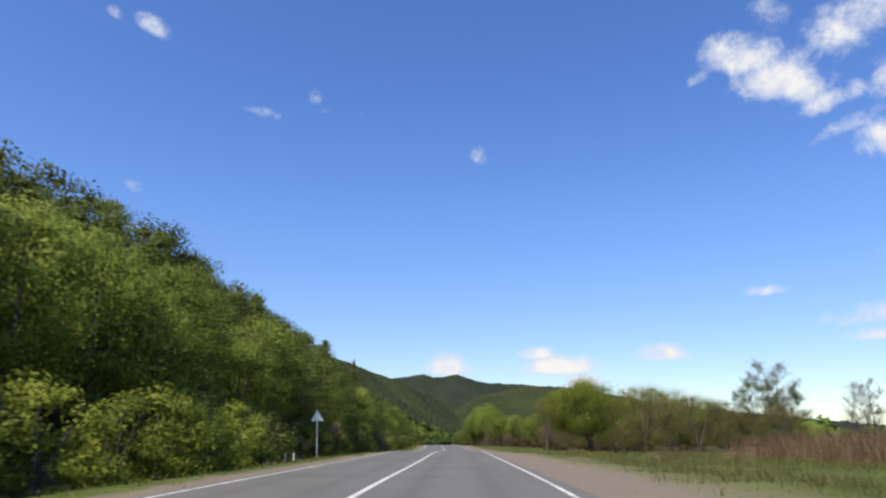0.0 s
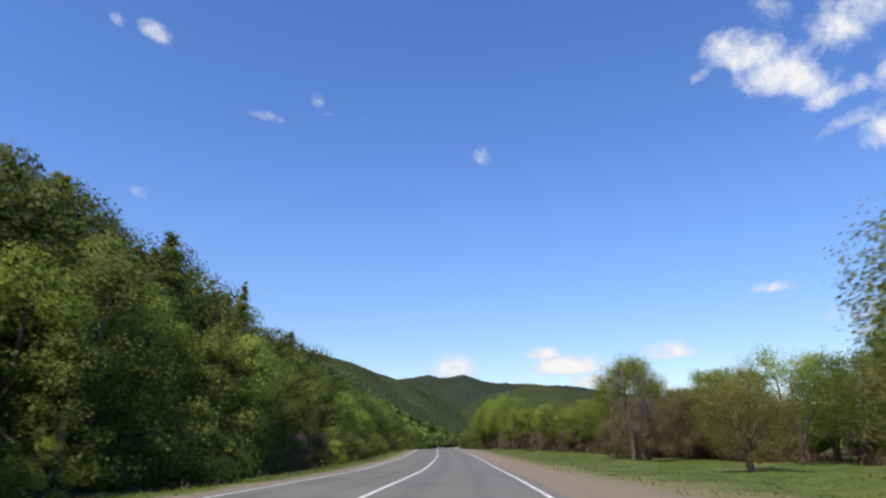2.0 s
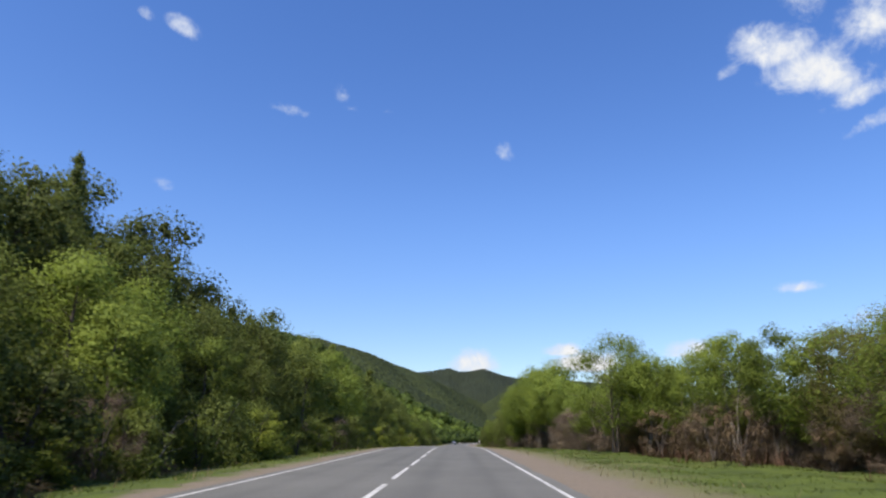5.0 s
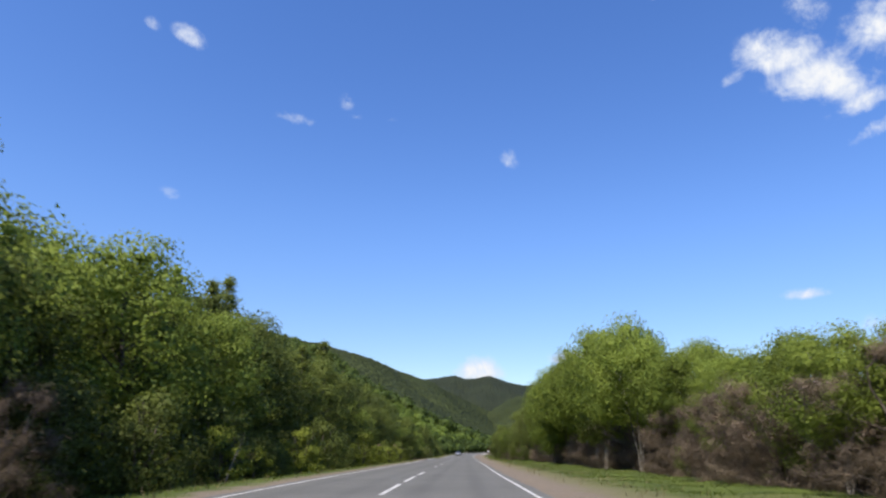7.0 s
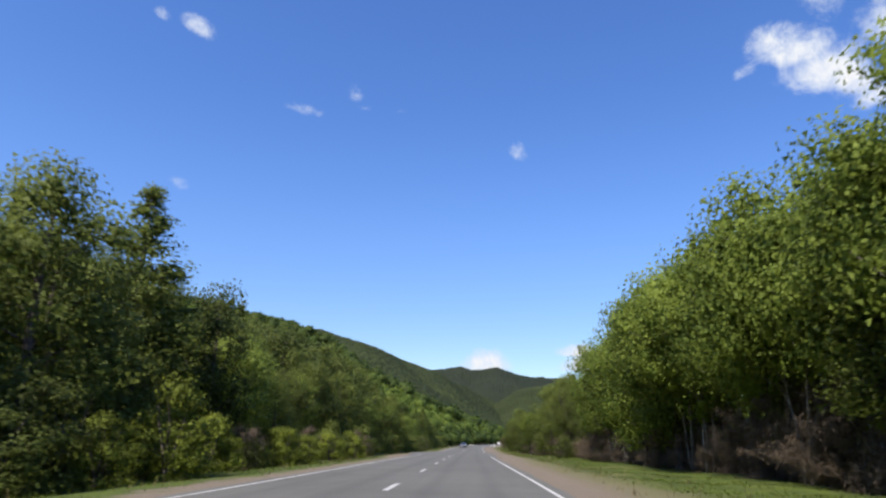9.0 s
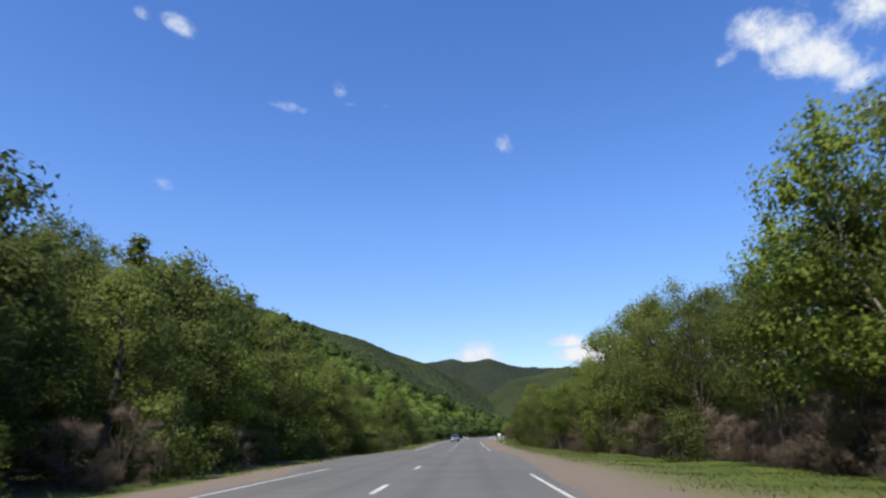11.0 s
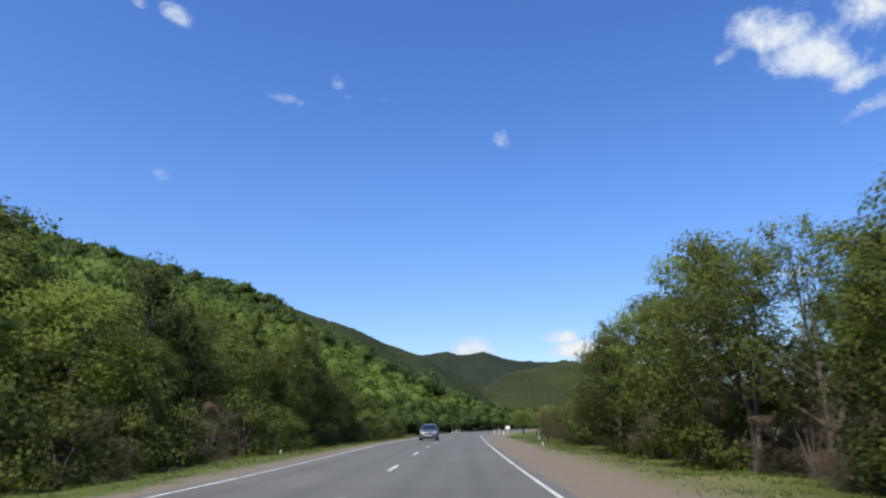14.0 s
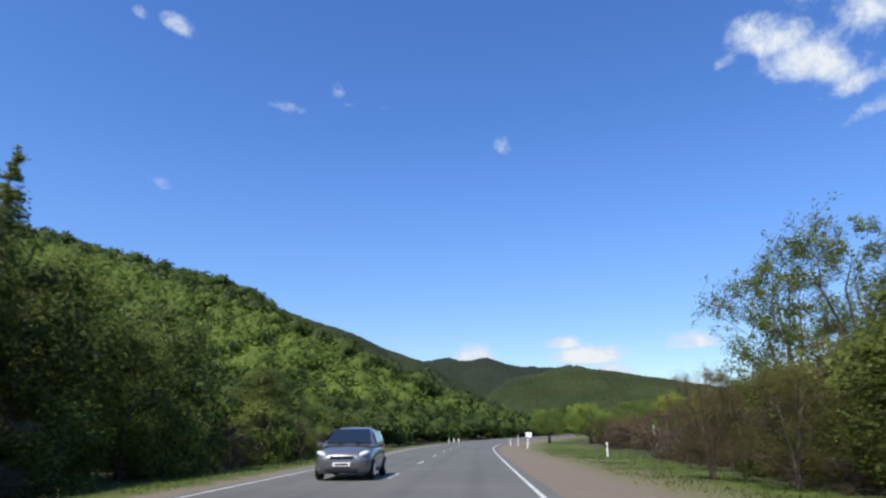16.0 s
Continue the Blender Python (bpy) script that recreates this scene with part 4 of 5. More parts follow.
        y += rng.uniform(3.4, 5.0)
    # brown thicket between the trunks, two deep
    for u0, u1 in ((0.3, 1.8), (2.6, 4.8)):
        y = 127.0
        while y < 424:
            near = 0.6 if 190 < y < 300 and u0 < 1 else 0.0
            plant("thicket", xc(right_edge(y) + rng.uniform(u0, u1) - near, y), y, rng.uniform(2.4, 3.6) if y > 302 else rng.uniform(3.2, 4.4) if y > 262 else rng.uniform(4.0, 5.6) if y > 190 else rng.uniform(3.0, 4.2), wide=1.2)
            y += rng.uniform(2.2, 3.4)
    y = 128.0
    while y < 184:
        plant("russet", xc(right_edge(y) + rng.uniform(0.6, 3.0), y), y, rng.uniform(3.0, 4.4), wide=1.1)
        y += rng.uniform(4.5, 7.0)
    # brown undergrowth
    y = 88.0
    while y < 520:
        e = right_edge(min(y, 455)) + rng.uniform(-2.4, 2.0)
        if y < 185 or y > 430:
            plant("brown", xc(e, y), y, rng.uniform(1.5, 3.4) if y < 440 else rng.uniform(1.6, 4.0))
        else:
            plant(rng.choice(["thicket", "thicket", "bush"]), xc(e + 1.6, y), y, rng.uniform(1.6, 3.0))
        y += rng.uniform(2.4, 4.6) if y < 430 else rng.uniform(2.0, 3.0)
    for _ in range(34):
        y = rng.uniform(438, 540)
        u = rng.uniform(17, 44)
        plant(rng.choice(["thicket", "brown", "thicket", "russet"]), xc(u, y), y, rng.uniform(2.2, 4.0))
    # low growth under the open willows
    y = 394.0
    while y < 440:
        plant(rng.choice(["olive", "deep", "bush", "deep"]), xc(right_edge(y) + rng.uniform(0.5, 4.5), y), y, rng.uniform(3.6, 5.6), wide=1.2)
        y += rng.uniform(1.8, 2.8)
    for k, x, y, h in (("bush", 12.4, 300, 2.6), ("bush", 9.4, 312, 3.2), ("bush", 10.6, 404, 3.4), ("bush", 11.2, 409, 3.0), ("deep", 10.2, 352, 6.2), ("deep", 11.5, 361, 6.6)):
        plant(k, x, y, h)


def forest_stuff():
    """The wooded slope farther off: joined crowns, each a loose ball of leaf sprays."""
    rs = np.random.default_rng(5)
    kinds = []
    for k in range(14):
        n = 190 if k < 8 else 80
        d = rs.normal(size=(n, 3))
        d /= np.linalg.norm(d, axis=1)[:, None]
        d[:, 2] = np.abs(d[:, 2]) * 1.15 - 0.25
        r = rs.uniform(0.5, 1.12, n)[:, None]
        kinds.append(d * r * np.array([1, 1, 0.85]))

    def sow(name, label, spots, spread, leaf, sparse=False):
        vs, ns, heart = [], [], []
        for x, y in spots:
            o = kinds[8 + rs.integers(6) if sparse else rs.integers(8)]
            s = spread * rs.uniform(0.75, 1.25)
            t = rs.uniform(0, math.tau)
            rot = np.array([[math.cos(t), -math.sin(t), 0], [math.sin(t), math.cos(t), 0], [0, 0, 1]])
            o = (o * s) @ rot.T
            c = o + np.array([x, y, gz(x, y) + s * rs.uniform(0.35, 0.95)])
            n = len(c)
            nrm = o / s + rs.normal(size=(n, 3)) * 0.4
            a = np.cross(nrm, rs.normal(size=(n, 3)))
            a /= np.linalg.norm(a, axis=1)[:, None]
            b = np.cross(nrm, a)
            b /= np.linalg.norm(b, axis=1)[:, None]
            z = (leaf * rs.uniform(0.6, 1.3, n))[:, None]
            heart.append(BALL * (s * rs.uniform(0.5, 0.75, (len(BALL), 1))) * np.array([1, 1, 0.85]) + np.array([x, y, c[:, 2].mean() - 0.1 * s]))
            vs.append(np.stack([c - a * z * 0.8 + b * z * 0.8, c - a * z * 0.8 - b * z * 0.8, c + a * z * 1.2], 1).reshape(-1, 3))
            lit = o / np.linalg.norm(o, axis=1)[:, None] + np.array([0, 0, 0.5]) + rs.normal(size=(n, 3)) * 0.25
            ns.append(np.repeat(lit / np.linalg.norm(lit, axis=1)[:, None], 3, 0))
        v = np.concatenate(vs)
        m, w = len(v), len(BALL)
        tri = (m + np.arange(len(heart))[:, None, None] * w + np.array(BALL_FACES)[None]).reshape(-1, 3)
        v = np.concatenate([v] + heart)
        lit = np.concatenate(ns + [BALL] * len(heart))
        me = mesh_of(name, v, np.concatenate([np.arange(m).reshape(-1, 3), tri]), FOREST, normals=lit)
        tagged(new(name, me), label, "forest", kind="stuff")

    spots = []
    for y in np.arange(-20, 600, 6.2):
        for u in np.arange(-150, -30, 6.6):
            if (u < -40 or y > 372) and (u > -95 or y > 330):
                spots.append((xc(u + rs.uniform(-2.6, 2.6), y), y + rs.uniform(-2.4, 2.4)))
    sow("wooded_slope", "green deciduous forest covering the long hillside", spots, 3.9, 0.4)
    spots = []
    for y in np.arange(440, 1180, 10.0):
        for u in np.arange(-660, -13, 10.0):
            x = xc(u + rs.uniform(-4, 4), y)
            if (u < -150 or y > 600) and past_spur(x, y) < 70:
                spots.append((x, y + rs.uniform(-4, 4)))
    sow("far_wooded_slope", "distant green forest on the hillside along the valley", spots, 5.4, 0.85, True)
    spots = []
    for y in np.arange(436, 640, 3.6):
        for u in np.arange(-32, -9.5, 3.8):
            spots.append((xc(u + rs.uniform(-1.2, 1.2), y), y + rs.uniform(-1.5, 1.5)))
    sow("roadside_thicket", "dense green thicket along the foot of the slope", spots, 2.7, 0.26)
    spots = []
    for y in np.arange(520, 1500, 11.0):
        for u in np.arange(14 + (y - 520) * 0.01, 230, 12.0):
            if rs.random() < 0.8:
                spots.append((xc(u + rs.uniform(-4, 4), y), y + rs.uniform(-4, 4)))
    for y in np.arange(600, 1300, 12.0):
        for u in np.arange(-165, -13, 12.0):
            if past_spur(xc(u, y), y) >= 70:
                spots.append((xc(u + rs.uniform(-4, 4), y), y + rs.uniform(-4, 4)))
    for y in np.arange(110, 430, 8.0):
        for u in np.arange(34, 60, 8.0):
            spots.append((xc(u + rs.uniform(-3, 3), y), y + rs.uniform(-3, 3)))
    for y in np.arange(170, 520, 15.0):
        for u in np.arange(62, 190, 15.0):
            spots.append((xc(u + rs.uniform(-5, 5), y), y + rs.uniform(-5, 5)))
    sow("valley_wood", "low green woods on the valley floor", spots, 3.9, 0.6, True)


plant_left()
plant_right()
forest_stuff()


# ---------------------------------------------------------------- grass, reeds and dry stalks
def blades(name, label, category, spots, mat, tall, wide, per, spread, seed, lean=0.35):
    """Tufts of pointed blades joined into one object."""
    rs = np.random.default_rng(seed)
    p = np.repeat(np.asarray(spots, float), per, 0)
    n = len(p)
    p[:, :2] += rs.normal(size=(n, 2)) * spread
    h = tall * rs.uniform(0.45, 1.25, n)
    t = rs.uniform(0, math.tau, n)
    side = np.stack([np.cos(t), np.sin(t), np.zeros(n)], 1) * (wide * rs.uniform(0.6, 1.3, n))[:, None]
    tip = p + np.stack([rs.normal(size=n) * lean * h, rs.normal(size=n) * lean * h, h], 1)
    base = p - np.array([0, 0, 0.03])
    v = np.stack([base - side, base + side, tip], 1).reshape(-1, 3)
    up = np.stack([rs.normal(size=n) * 0.3, rs.normal(size=n) * 0.3, np.ones(n)], 1)
    up = np.repeat(up / np.linalg.norm(up, axis=1)[:, None], 3, 0)
    me = mesh_of(name, v, np.arange(3 * n).reshape(-1, 3), mat, normals=up)
    tagged(new(name, me), label, category, kind="stuff")


def build_grass():
    rs = np.random.default_rng(9)
    y = rs.uniform(6, 470, 26000)
    far = np.array([right_edge(v) for v in np.clip(y, 60, 460)])
    u = np.where(rs.random(26000) < 0.7, 8.6 + (far + 1 - 8.6) * rs.random(26000) ** 1.1, -rs.uniform(5.3, 11.0, 26000))
    bare = ((np.abs(y - 320) < 34) & (u < 0) & (u > -8.4)) | ((u > 0) & (u < 6.4 + wide_shoulder(y)))
    y, u = y[~bare], u[~bare]
    x = centre_x(y) + u
    spots = np.stack([x, y, terrain(x, y)], 1)
    blades("grass", "fresh green grass on the verge and meadow", "grass", spots, GRASS, 0.07, 0.016, 8, 0.45, 3, 0.7)
    y = rs.uniform(18, 54, 2600)
    x = rs.uniform(19, 62, 2600)
    keep = x > 20 + 0.12 * np.abs(y - 40)
    x, y = x[keep], y[keep]
    blades("reed_bed", "tall reddish-brown dry reeds at the far side of the meadow", "reeds", np.stack([x, y, terrain(x, y)], 1), REED, 1.75, 0.013, 24, 0.6, 5, 0.3)
    y = rs.uniform(10, 62, 3600)
    x = rs.uniform(9.0, 32, 3600)
    keep = np.sin(x * 0.7 + 1) + np.sin(y * 0.33 + x * 0.2) + rs.normal(size=3600) * 0.7 > -0.1
    x, y = x[keep], y[keep]
    blades("meadow_grass", "tall pale yellowish grass on the open meadow", "grass", np.stack([x, y, terrain(x, y)], 1), HAY, 0.34, 0.009, 22, 0.45, 15, 0.5)
    y = rs.uniform(92, 182, 1500)
    x = centre_x(y) + np.array([right_edge(v) for v in y]) + rs.normal(size=1500) * 1.7 + 0.9
    keep = np.sin(y * 0.55) + np.sin(y * 0.23 + 1) + rs.normal(size=1500) * 0.8 > 0
    x, y = x[keep], y[keep]
    blades("dry_undergrowth", "low reddish-brown dead stems under the trees", "undergrowth", np.stack([x, y, terrain(x, y)], 1), RUST, 0.95, 0.025, 7, 0.4, 6, 0.25)
    y = rs.uniform(8, 440, 800)
    u = np.where(rs.random(800) < 0.5, -rs.uniform(5.2, 9.8, 800), rs.uniform(6.4, 11.0, 800))
    u = np.where(u > 0, u + wide_shoulder(y), u)
    x = centre_x(y) + u
    blades("dry_grass", "scattered pale dead grass on the verge", "grass", np.stack([x, y, terrain(x, y)], 1), STRAW, 0.26, 0.016, 5, 0.2, 8, 0.5)


RUST = leaf_material("rust_stalk", (0.12, 0.066, 0.042), (0.2, 0.108, 0.068), (0.28, 0.16, 0.1), 0.5, 0.2)
REED = leaf_material("reed", (0.15, 0.09, 0.055), (0.26, 0.16, 0.095), (0.36, 0.25, 0.15), 0.5, 0.5)
HAY = leaf_material("hay", (0.15, 0.15, 0.045), (0.255, 0.25, 0.085), (0.37, 0.345, 0.15), 0.5, 0.5)
build_grass()


def straw_clump(x, y, h, r, seed):
    """A clump of pale bent stalks."""
    rng = random.Random(seed)
    segs = []
    for _ in range(70):
        a, d = rng.uniform(0, math.tau), r * math.sqrt(rng.random())
        p = Vector((math.cos(a) * d * 0.5, math.sin(a) * d * 0.5, -0.05))
        q = p + Vector((math.cos(a) * d * 0.6, math.sin(a) * d * 0.6, h * rng.uniform(0.5, 1.0)))
        e = q + Vector((math.cos(a) * r * 0.5, math.sin(a) * r * 0.5, -h * rng.uniform(0.0, 0.35)))
        segs += [(p, q, 0.014, 0.01, 3), (q, e, 0.01, 0.003, 3)]
    ob = new("dry_grass_clump", tube_mesh("dry_grass_clump", segs, STRAW))
    ob.matrix_basis = pose(x, y, gz(x, y))
    tagged(ob, "pale straw-coloured clump of dead grass on the meadow", "dry grass", "dry clumps on the verge")


for i, (x, y, h, r) in enumerate(((13.4, 41, 1.0, 0.9), (11.4, 37, 0.7, 0.7), (15.2, 36, 0.7, 0.7), (11.2, 60, 0.5, 0.6), (-10.3, 133, 0.8, 0.7),
                                  (-9.8, 128, 0.7, 0.6), (-10.9, 137.5, 0.9, 0.5), (-10.1, 118, 0.7, 0.5), (-9.6, 142, 0.5, 0.6))):
    straw_clump(x, y, h, r, i)


def dead_stem(x, y, height, lean, turn, seed):
    """A thin bare trunk that leans out of the wood."""
    rng = random.Random(seed)
    segs, p = [], Vector((0, 0, -0.2))
    side = Vector((math.cos(turn), math.sin(turn), 0))
    for i in range(6):
        q = p + side * (height * lean / 6 * (0.7 + 0.1 * i)) + Vector((rng.gauss(0, 0.03), rng.gauss(0, 0.03), height / 6))
        r0, r1 = 0.055 * (1 - i / 7), 0.055 * (1 - (i + 1) / 7)
        segs.append((p, q, r0, r1, 7))
        for _ in range(2 if i > 1 else 0):
            e = q + Vector((rng.gauss(0, 0.4), rng.gauss(0, 0.4), rng.uniform(0.1, 0.5)))
            segs.append((p.lerp(q, rng.random()), e, 0.014, 0.004, 4))
        p = q
    ob = new("dead_stem", tube_mesh("dead_stem", segs, BARK_PALE))
    ob.matrix_basis = pose(x, y, gz(x, y))
    tagged(ob, "pale bare dead stem leaning over the grass verge", "dead stem", "leaning stems at the edge of the wood")


for i, (x, y, h, lean, turn) in enumerate(((-10.3, 150.5, 2.2, 0.35, 0.3), (-12.6, 131.0, 3.4, 0.25, 0.3), (-11.2, 206.0, 2.0, 0.35, 0.4))):
    dead_stem(x, y, h, lean, turn, 40 + i)


# ---------------------------------------------------------------- signs and posts
def warning_sign(x, y):
    """A triangular sign on a pole, seen from its unpainted back."""
    top = gz(x, y)
    thing = new("road_sign")
    tagged(thing, "triangular warning sign on a white pole, seen from its grey back", "road sign")
    bm = bmesh.new()
    cyl(bm, (0, 0, -0.3), (0, 0, 3.42), 0.038, 0.038, 14)
    cyl(bm, (0, 0, 3.42), (0, 0, 3.44), 0.042, 0.03, 14)
    part("pole", bm, POST_WHITE, thing)
    bm = bmesh.new()
    side, h = 0.96, 0.83
    tri = []
    for cx, cz, a0 in ((-side / 2 + 0.07, 0.05, 210), (side / 2 - 0.07, 0.05, -30), (0, h - 0.08, 90)):
        for k in (-50, -25, 0, 25, 50):
            a = radians(a0 + k)
            tri.append((cx + 0.05 * math.cos(a), cz + 0.05 * math.sin(a)))
    back = [bm.verts.new((px, 0.045, pz + 2.72)) for px, pz in tri]
    front = [bm.verts.new((px, 0.065, pz + 2.72)) for px, pz in tri]
    n = len(tri)
    bm.faces.new(back)
    bm.faces.new(front[::-1])
    for i in range(n):
        bm.faces.new((back[i], front[i], front[(i + 1) % n], back[(i + 1) % n]))
    bmesh.ops.recalc_face_normals(bm, faces=bm.faces)
    plate = part("plate", bm, SIGN_BACK, thing, "grey metal back of the sign plate")
    for z in (2.9, 3.2):
        bm = bmesh.new()
        w = 0.62 if z < 3 else 0.32
        box(bm, 0, 0.036, z, w, 0.018, 0.04, 0.004)
        part("stiffener", bm, SIGN_BACK, plate)
        bm = bmesh.new()
        box(bm, 0, 0.0, z, 0.11, 0.085, 0.035, 0.004)
        part("clamp", bm, SIGN_BACK, plate)
    thing.matrix_basis = pose(x, y, top, 0, -2.5, 8)


def far_sign(x, y, h=2.6, turn=0.0, square=True):
    thing = new("road_sign")
    tagged(thing, "small white road sign on a thin post by the bend", "road sign")
    bm = bmesh.new()
    cyl(bm, (0, 0, -0.3), (0, 0, h), 0.035, 0.035, 10)
    part("pole", bm, SIGN_BACK, thing)
    bm = bmesh.new()
    if square:
        box(bm, 0, -0.05, h - 0.4, 0.9, 0.02, 0.7, 0.008)
    else:
        cyl(bm, (0, -0.06, h - 0.35), (0, -0.04, h - 0.35), 0.35, 0.35, 24)
    part("plate", bm, POST_WHITE, thing)
    thing.matrix_basis = pose(x, y, gz(x, y), 0, 0, turn)


def guide_post(x, y, h=0.95, lean=0.0):
    """A short white roadside marker post with a black band."""
    thing = new("guide_post")
    tagged(thing, "short white roadside marker post with a black band", "post", "marker posts along the bend")
    bm = bmesh.new()
    box(bm, 0, 0, h / 2 - 0.1, 0.13, 0.09, h + 0.2, 0.02)
    part("shaft", bm, POST_WHITE, thing)
    bm = bmesh.new()
    box(bm, 0, 0, h * 0.74, 0.136, 0.096, 0.16, 0.018)
    band = part("band", bm, BLACK, thing, "black painted band")
    bm = bmesh.new()
    box(bm, 0, -0.05, h * 0.74, 0.05, 0.008, 0.1, 0.002)
    part("reflector", bm, POST_WHITE, band)
    thing.matrix_basis = pose(x, y, gz(x, y), 0, lean, 4)


def stake(x, y, h, lean):
    bm = bmesh.new()
    cyl(bm, (0, 0, -0.15), (0, 0, h), 0.045, 0.04, 8)
    cyl(bm, (0, 0, h), (0, 0, h + 0.02), 0.04, 0.02, 8)
    me = bpy.data.meshes.new("stake")
    bm.to_mesh(me)
    bm.free()
    me.materials.append(POST_WHITE)
    ob = new("stake", me)
    ob.matrix_basis = pose(x, y, gz(x, y), lean * 0.5, lean, 0)
    tagged(ob, "short whitewashed wooden stake in the grass", "stake", "stakes on the verge")


warning_sign(-9.75, 52.1)
far_sign(4.6, 495.6, 1.75, -8)
for x, y, h in ((6.3, 446.3, 0.95), (2.7, 473.0, 0.95), (1.4, 484.4, 0.8), (xc(-5.0, 502), 502, 0.75), (xc(-5.0, 506), 506, 0.75), (xc(-5.0, 510), 510, 0.75)):
    guide_post(x, y, h)
for x, y, h, a in ((-10.7, 46.0, 0.55, 3), (-10.1, 45.9, 0.5, -5), (-9.9, 113, 0.5, -4), (-10.6, 126, 0.5, 6), (12.4, 456.4, 2.1, -4), (12.5, 448.9, 0.45, 3), (2.3, 483.4, 1.3, 2), (-13.6, 391, 0.22, 8), (3.1, 410, 0.24, 5)):
    stake(x, y, h, a)


def rubber_scrap(x, y):
    """A torn strip of tyre lying on the shoulder."""
    bm = bmesh.new()
    rows = []
    for i in range(9):
        t = i / 8
        z = 0.05 + 0.05 * math.sin(t * math.pi) ** 2 * (1 if i % 3 else 0.6)
        w = 0.2 + 0.05 * math.sin(i * 2.1)
        cx, cy = (t - 0.5) * 0.7, 0.12 * math.sin(t * 3)
        rows.append([bm.verts.new((cx, cy - w, z * 0.7)), bm.verts.new((cx, cy, z + 0.03)), bm.verts.new((cx + 0.03, cy + w, z * 0.6))])
    for a, b in zip(rows, rows[1:]):
        for k in range(2):
            bm.faces.new((a[k], a[k + 1], b[k + 1], b[k]))
    bmesh.ops.solidify(bm, geom=bm.faces[:], thickness=0.025)
    me = bpy.data.meshes.new("tyre_scrap")
    bm.to_mesh(me)
    bm.free()
    me.materials.append(RUBBER)
    ob = new("tyre_scrap", me)
    ob.matrix_basis = pose(x, y, gz(x, y), 0, 0, 20)
    tagged(ob, "torn black strip of tyre rubber on the gravel shoulder", "rubber scrap")


rubber_scrap(-5.95, 46.8)


# ---------------------------------------------------------------- oncoming car
def car_material():
    m, n = material("car_paint")
    co = n.add("ShaderNodeTexCoord").outputs["Object"]
    f = n.noise(co, 90.0, 2.0)
    s = n.add("ShaderNodeBsdfPrincipled", {"Base Color": n.mix(f, (0.15, 0.152, 0.158, 1), (0.2, 0.202, 0.208, 1)), "Metallic": 0.55, "Roughness": 0.32,
                                           "Coat Weight": 0.8, "Coat Roughness": 0.06})
    n.add("ShaderNodeOutputMaterial", {"Surface": s.outputs[0]})
    return m


def glass_material(name, color, rough=0.03):
    m, n = material(name)
    s = n.add("ShaderNodeBsdfPrincipled", {"Base Color": color, "Roughness": rough, "Specular IOR Level": 0.7, "Coat Weight": 0.5})
    n.add("ShaderNodeOutputMaterial", {"Surface": s.outputs[0]})
    return m


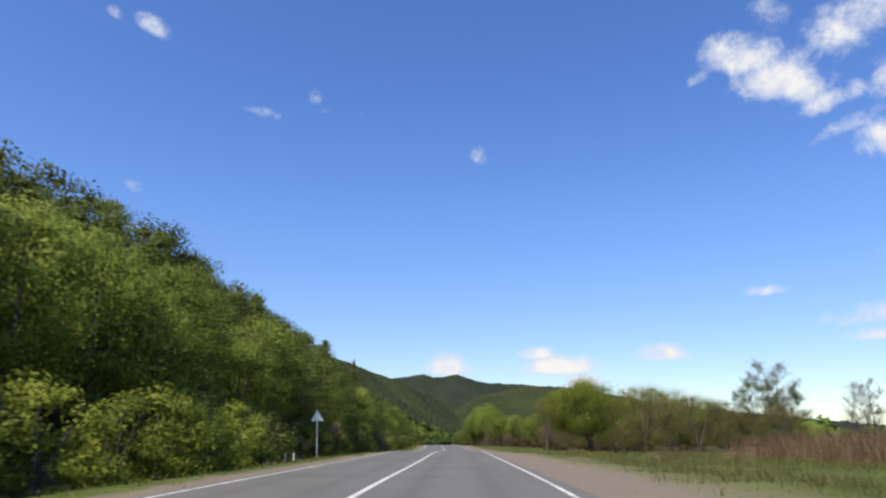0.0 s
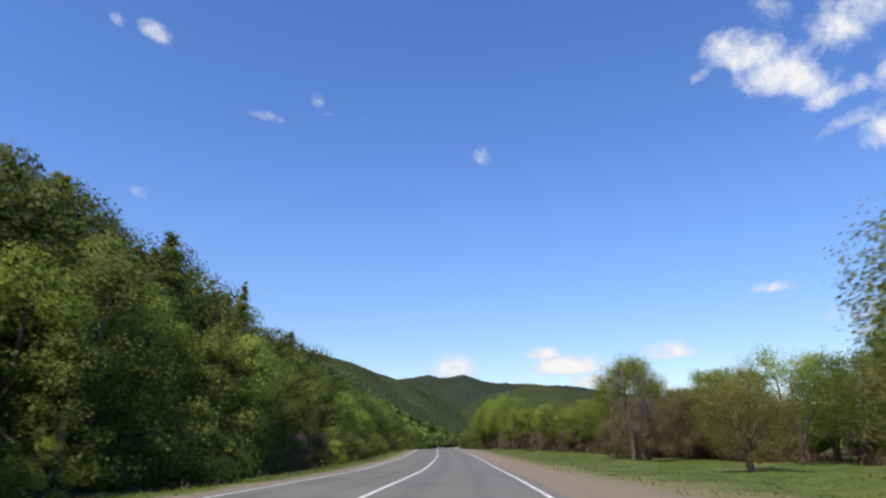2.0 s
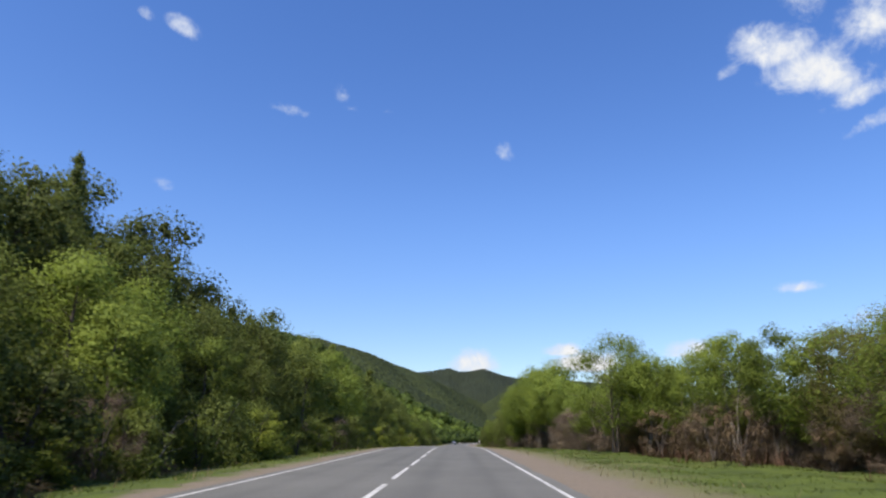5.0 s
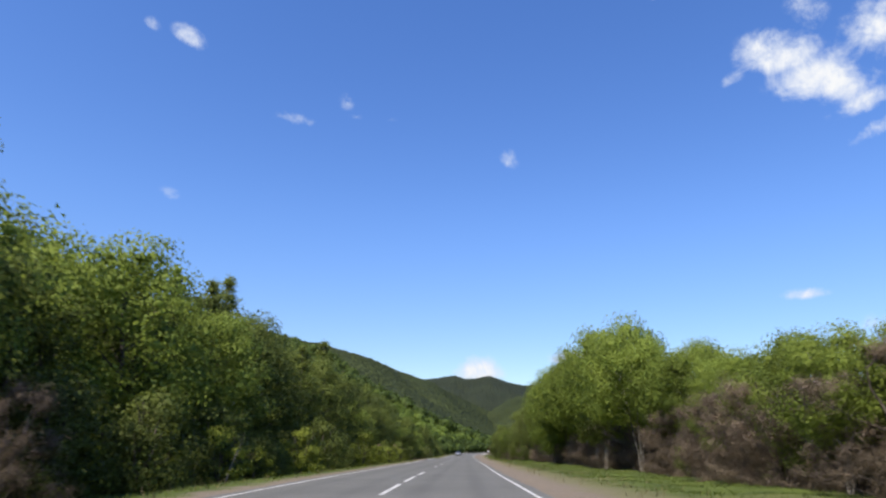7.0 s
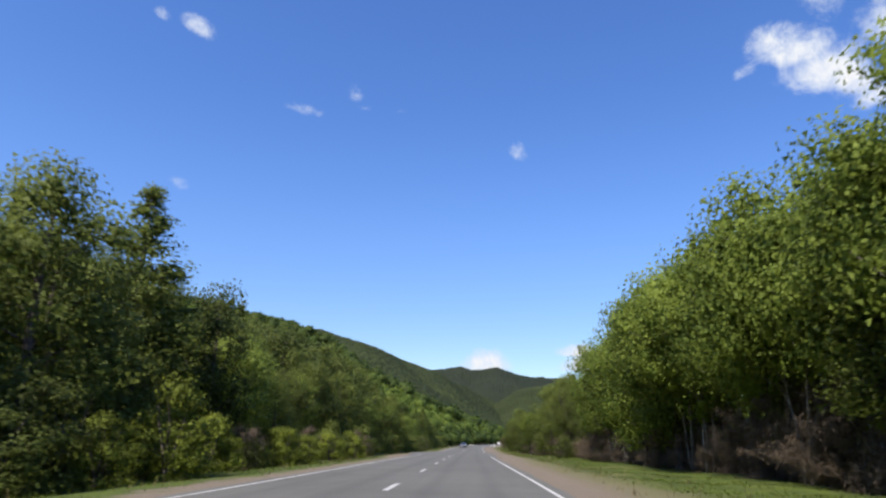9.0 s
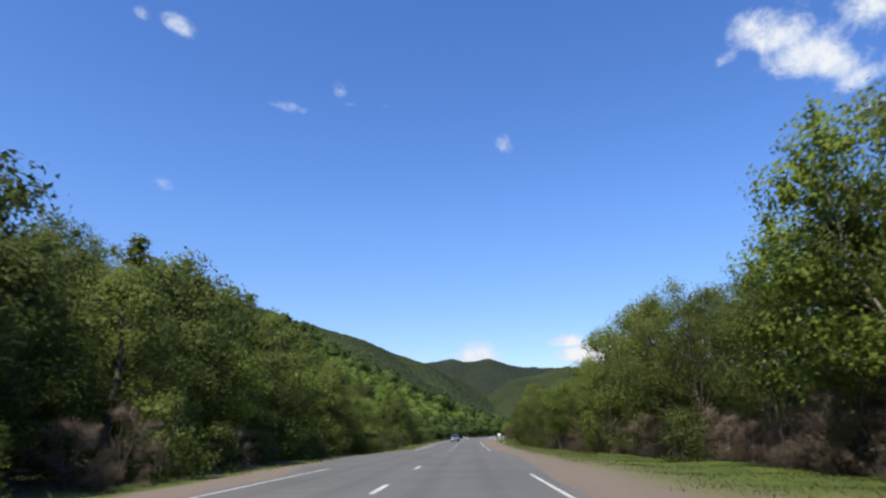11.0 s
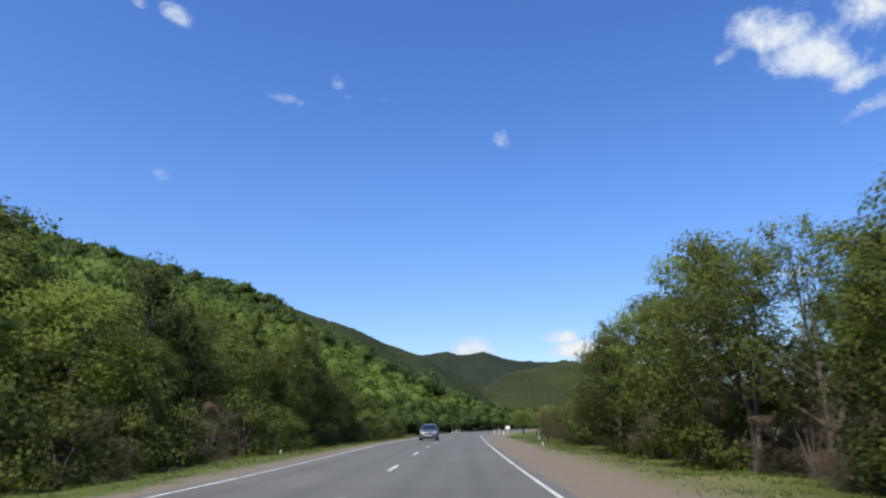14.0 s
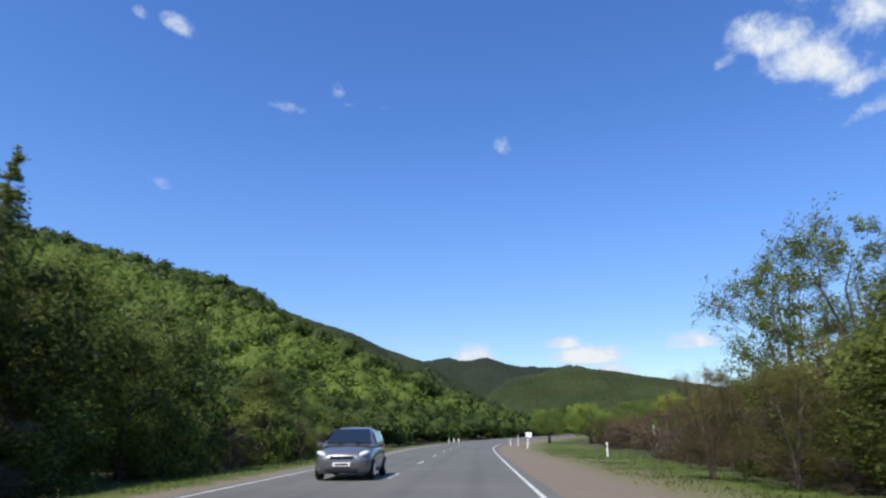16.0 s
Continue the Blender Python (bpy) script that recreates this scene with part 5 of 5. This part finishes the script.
def build_car(x, y):
    paint, dark_glass, lens = car_material(), glass_material("tinted_glass", (0.012, 0.015, 0.018, 1)), glass_material("headlamp", (0.62, 0.64, 0.66, 1), 0.08)
    chrome = plain("chrome", (0.72, 0.72, 0.72), 0.15, 1.0)
    trim = plain("black_plastic", (0.015, 0.015, 0.016), 0.6)
    car = new("car")
    tagged(car, "silver-grey compact hatchback on the oncoming lane", "car")
    # front of the car at y = 0, nose towards the viewer; half sections by (y, half width, floor, waist, shoulder width)
    secs = [(0.0, 0.50, 0.42, 0.62), (0.06, 0.68, 0.26, 0.72), (0.25, 0.80, 0.2, 0.80), (0.7, 0.845, 0.18, 0.90), (1.15, 0.85, 0.18, 0.98),
            (1.7, 0.85, 0.18, 1.0), (2.6, 0.85, 0.18, 1.0), (3.3, 0.84, 0.2, 1.02), (3.75, 0.79, 0.26, 1.0), (3.9, 0.68, 0.36, 0.92)]
    bm = bmesh.new()
    rings = []
    for sy, w, lo, hi in secs:
        pts = [(0, lo), (w * 0.85, lo), (w * 0.97, lo + 0.1), (w, lo + (hi - lo) * 0.45), (w * 0.985, lo + (hi - lo) * 0.75), (w * 0.9, hi - 0.03), (w * 0.6, hi + 0.025), (0, hi + 0.045)]
        ring = [(px, pz) for px, pz in pts] + [(-px, pz) for px, pz in pts[-2:0:-1]]
        rings.append([bm.verts.new((px, sy, pz)) for px, pz in ring])
    for a, b in zip(rings, rings[1:]):
        for i in range(len(a)):
            j = (i + 1) % len(a)
            bm.faces.new((a[i], a[j], b[j], b[i]))
    bm.faces.new(rings[0])
    bm.faces.new(rings[-1][::-1])
    bmesh.ops.recalc_face_normals(bm, faces=bm.faces)
    body = part("body", bm, paint, car)
    body.data.shade_smooth()
    # cabin: roof on slanted pillars
    cabin = [(0.95, 0.80, 0.98, 0.99), (1.2, 0.74, 0.97, 1.16), (1.75, 0.62, 0.97, 1.47), (2.3, 0.61, 0.97, 1.53), (3.0, 0.60, 0.97, 1.49), (3.45, 0.62, 0.97, 1.34), (3.78, 0.7, 0.97, 1.0)]
    bm = bmesh.new()
    rings = []
    for sy, w, lo, hi in cabin:
        pts = [(0.82, lo), (w + (0.82 - w) * 0.35, lo + (hi - lo) * 0.6), (w * 0.97, hi - 0.05), (w * 0.75, hi), (0, hi + 0.02)]
        ring = pts + [(-px, pz) for px, pz in pts[-2::-1]]
        rings.append([bm.verts.new((px, sy, pz)) for px, pz in ring])
    for a, b in zip(rings, rings[1:]):
        for i in range(len(a) - 1):
            bm.faces.new((a[i], a[i + 1], b[i + 1], b[i]))
    bmesh.ops.recalc_face_normals(bm, faces=bm.faces)
    cab = part("cabin", bm, paint, car)
    cab.data.shade_smooth()

    def pane(name, quad, lift):
        bm = bmesh.new()
        vs = [bm.verts.new(v) for v in quad]
        f = bm.faces.new(vs)
        f.normal_update()
        bmesh.ops.translate(bm, verts=vs, vec=Vector(lift))
        bmesh.ops.solidify(bm, geom=bm.faces[:], thickness=0.006)
        return part(name, bm, dark_glass, cab, "dark tinted glass")

    pane("windscreen", [(-0.70, 1.02, 1.03), (0.70, 1.02, 1.03), (0.55, 1.72, 1.445), (-0.55, 1.72, 1.445)], (0, -0.035, 0.035))
    pane("rear_window", [(-0.6, 3.72, 1.06), (0.6, 3.72, 1.06), (0.5, 3.45, 1.33), (-0.5, 3.45, 1.33)], (0, 0.03, 0.02))
    for s in (-1, 1):
        for y0, y1 in ((1.45, 2.3), (2.38, 3.2)):
            pane("side_window", [(s * 0.815, y0, 1.03), (s * 0.815, y1, 1.03), (s * 0.64, y1 - 0.05, 1.42), (s * 0.64, y0 + (0.32 if y0 < 2 else 0.0), 1.42)], (s * 0.03, 0, 0.01))
        bm = bmesh.new()
        bmesh.ops.create_uvsphere(bm, u_segments=16, v_segments=10, radius=1.0,
                                  matrix=Matrix.Translation((s * 0.62, 0.2, 0.75)) @ Matrix.Rotation(radians(-s * 24), 4, "Y") @ Matrix.Rotation(radians(s * 35), 4, "Z") @ Matrix.Diagonal((0.19, 0.14, 0.085, 1)))
        part("headlight", bm, lens, car, "clear headlight lens")
        bm = bmesh.new()
        box(bm, s * 0.94, 1.28, 1.03, 0.18, 0.1, 0.13, 0.035)
        part("mirror", bm, paint, car)
        bm = bmesh.new()
        box(bm, s * 0.6, 0.1, 0.36, 0.16, 0.06, 0.08, 0.015)
        part("fog_lamp", bm, lens, car)
        bm = bmesh.new()
        box(bm, s * 0.64, 3.84, 0.88, 0.2, 0.06, 0.22, 0.02)
        part("tail_light", bm, plain("tail_red", (0.35, 0.02, 0.02), 0.2), car, "red tail light")
        for wy in (0.72, 3.2):
            bm = bmesh.new()
            cyl(bm, (s * 0.68, wy, 0.31), (s * 0.87, wy, 0.31), 0.31, 0.31, 28)
            bmesh.ops.bevel(bm, geom=[e for e in bm.edges if abs(e.verts[0].co.x - e.verts[1].co.x) < 0.01], offset=0.03, segments=2, affect="EDGES")
            wheel = part("wheel", bm, RUBBER, car, "black tyre")
            bm = bmesh.new()
            cyl(bm, (s * 0.85, wy, 0.31), (s * 0.885, wy, 0.31), 0.2, 0.18, 20)
            part("rim", bm, chrome, wheel, "silver wheel rim")
    bm = bmesh.new()
    box(bm, 0, 0.02, 0.66, 0.72, 0.08, 0.09, 0.02)
    part("grille", bm, trim, car)
    bm = bmesh.new()
    box(bm, 0, 0.005, 0.695, 0.7, 0.06, 0.02, 0.006)
    part("grille_bar", bm, chrome, car, "chrome grille bar")
    bm = bmesh.new()
    box(bm, 0, 0.08, 0.31, 1.0, 0.12, 0.13, 0.03)
    part("air_intake", bm, trim, car)
    bm = bmesh.new()
    box(bm, 0, 0.0, 0.47, 0.52, 0.03, 0.112, 0.004)
    plate = part("number_plate", bm, POST_WHITE, car, "white number plate")
    bm = bmesh.new()
    box(bm, 0, -0.017, 0.47, 0.4, 0.004, 0.05)
    part("bar", bm, BLACK, plate)
    for s in (-0.3, 0.25):
        bm = bmesh.new()
        cyl(bm, (s, 0.93, 1.0), (s + 0.5, 1.12, 1.1), 0.012, 0.008, 6)
        part("wiper", bm, trim, car)
    car.matrix_basis = pose(x, y, float(road_z(y + 2)) + 0.0, 0, 0, 0)


build_car(float(centre_x(418)) - 1.2, 417.0)
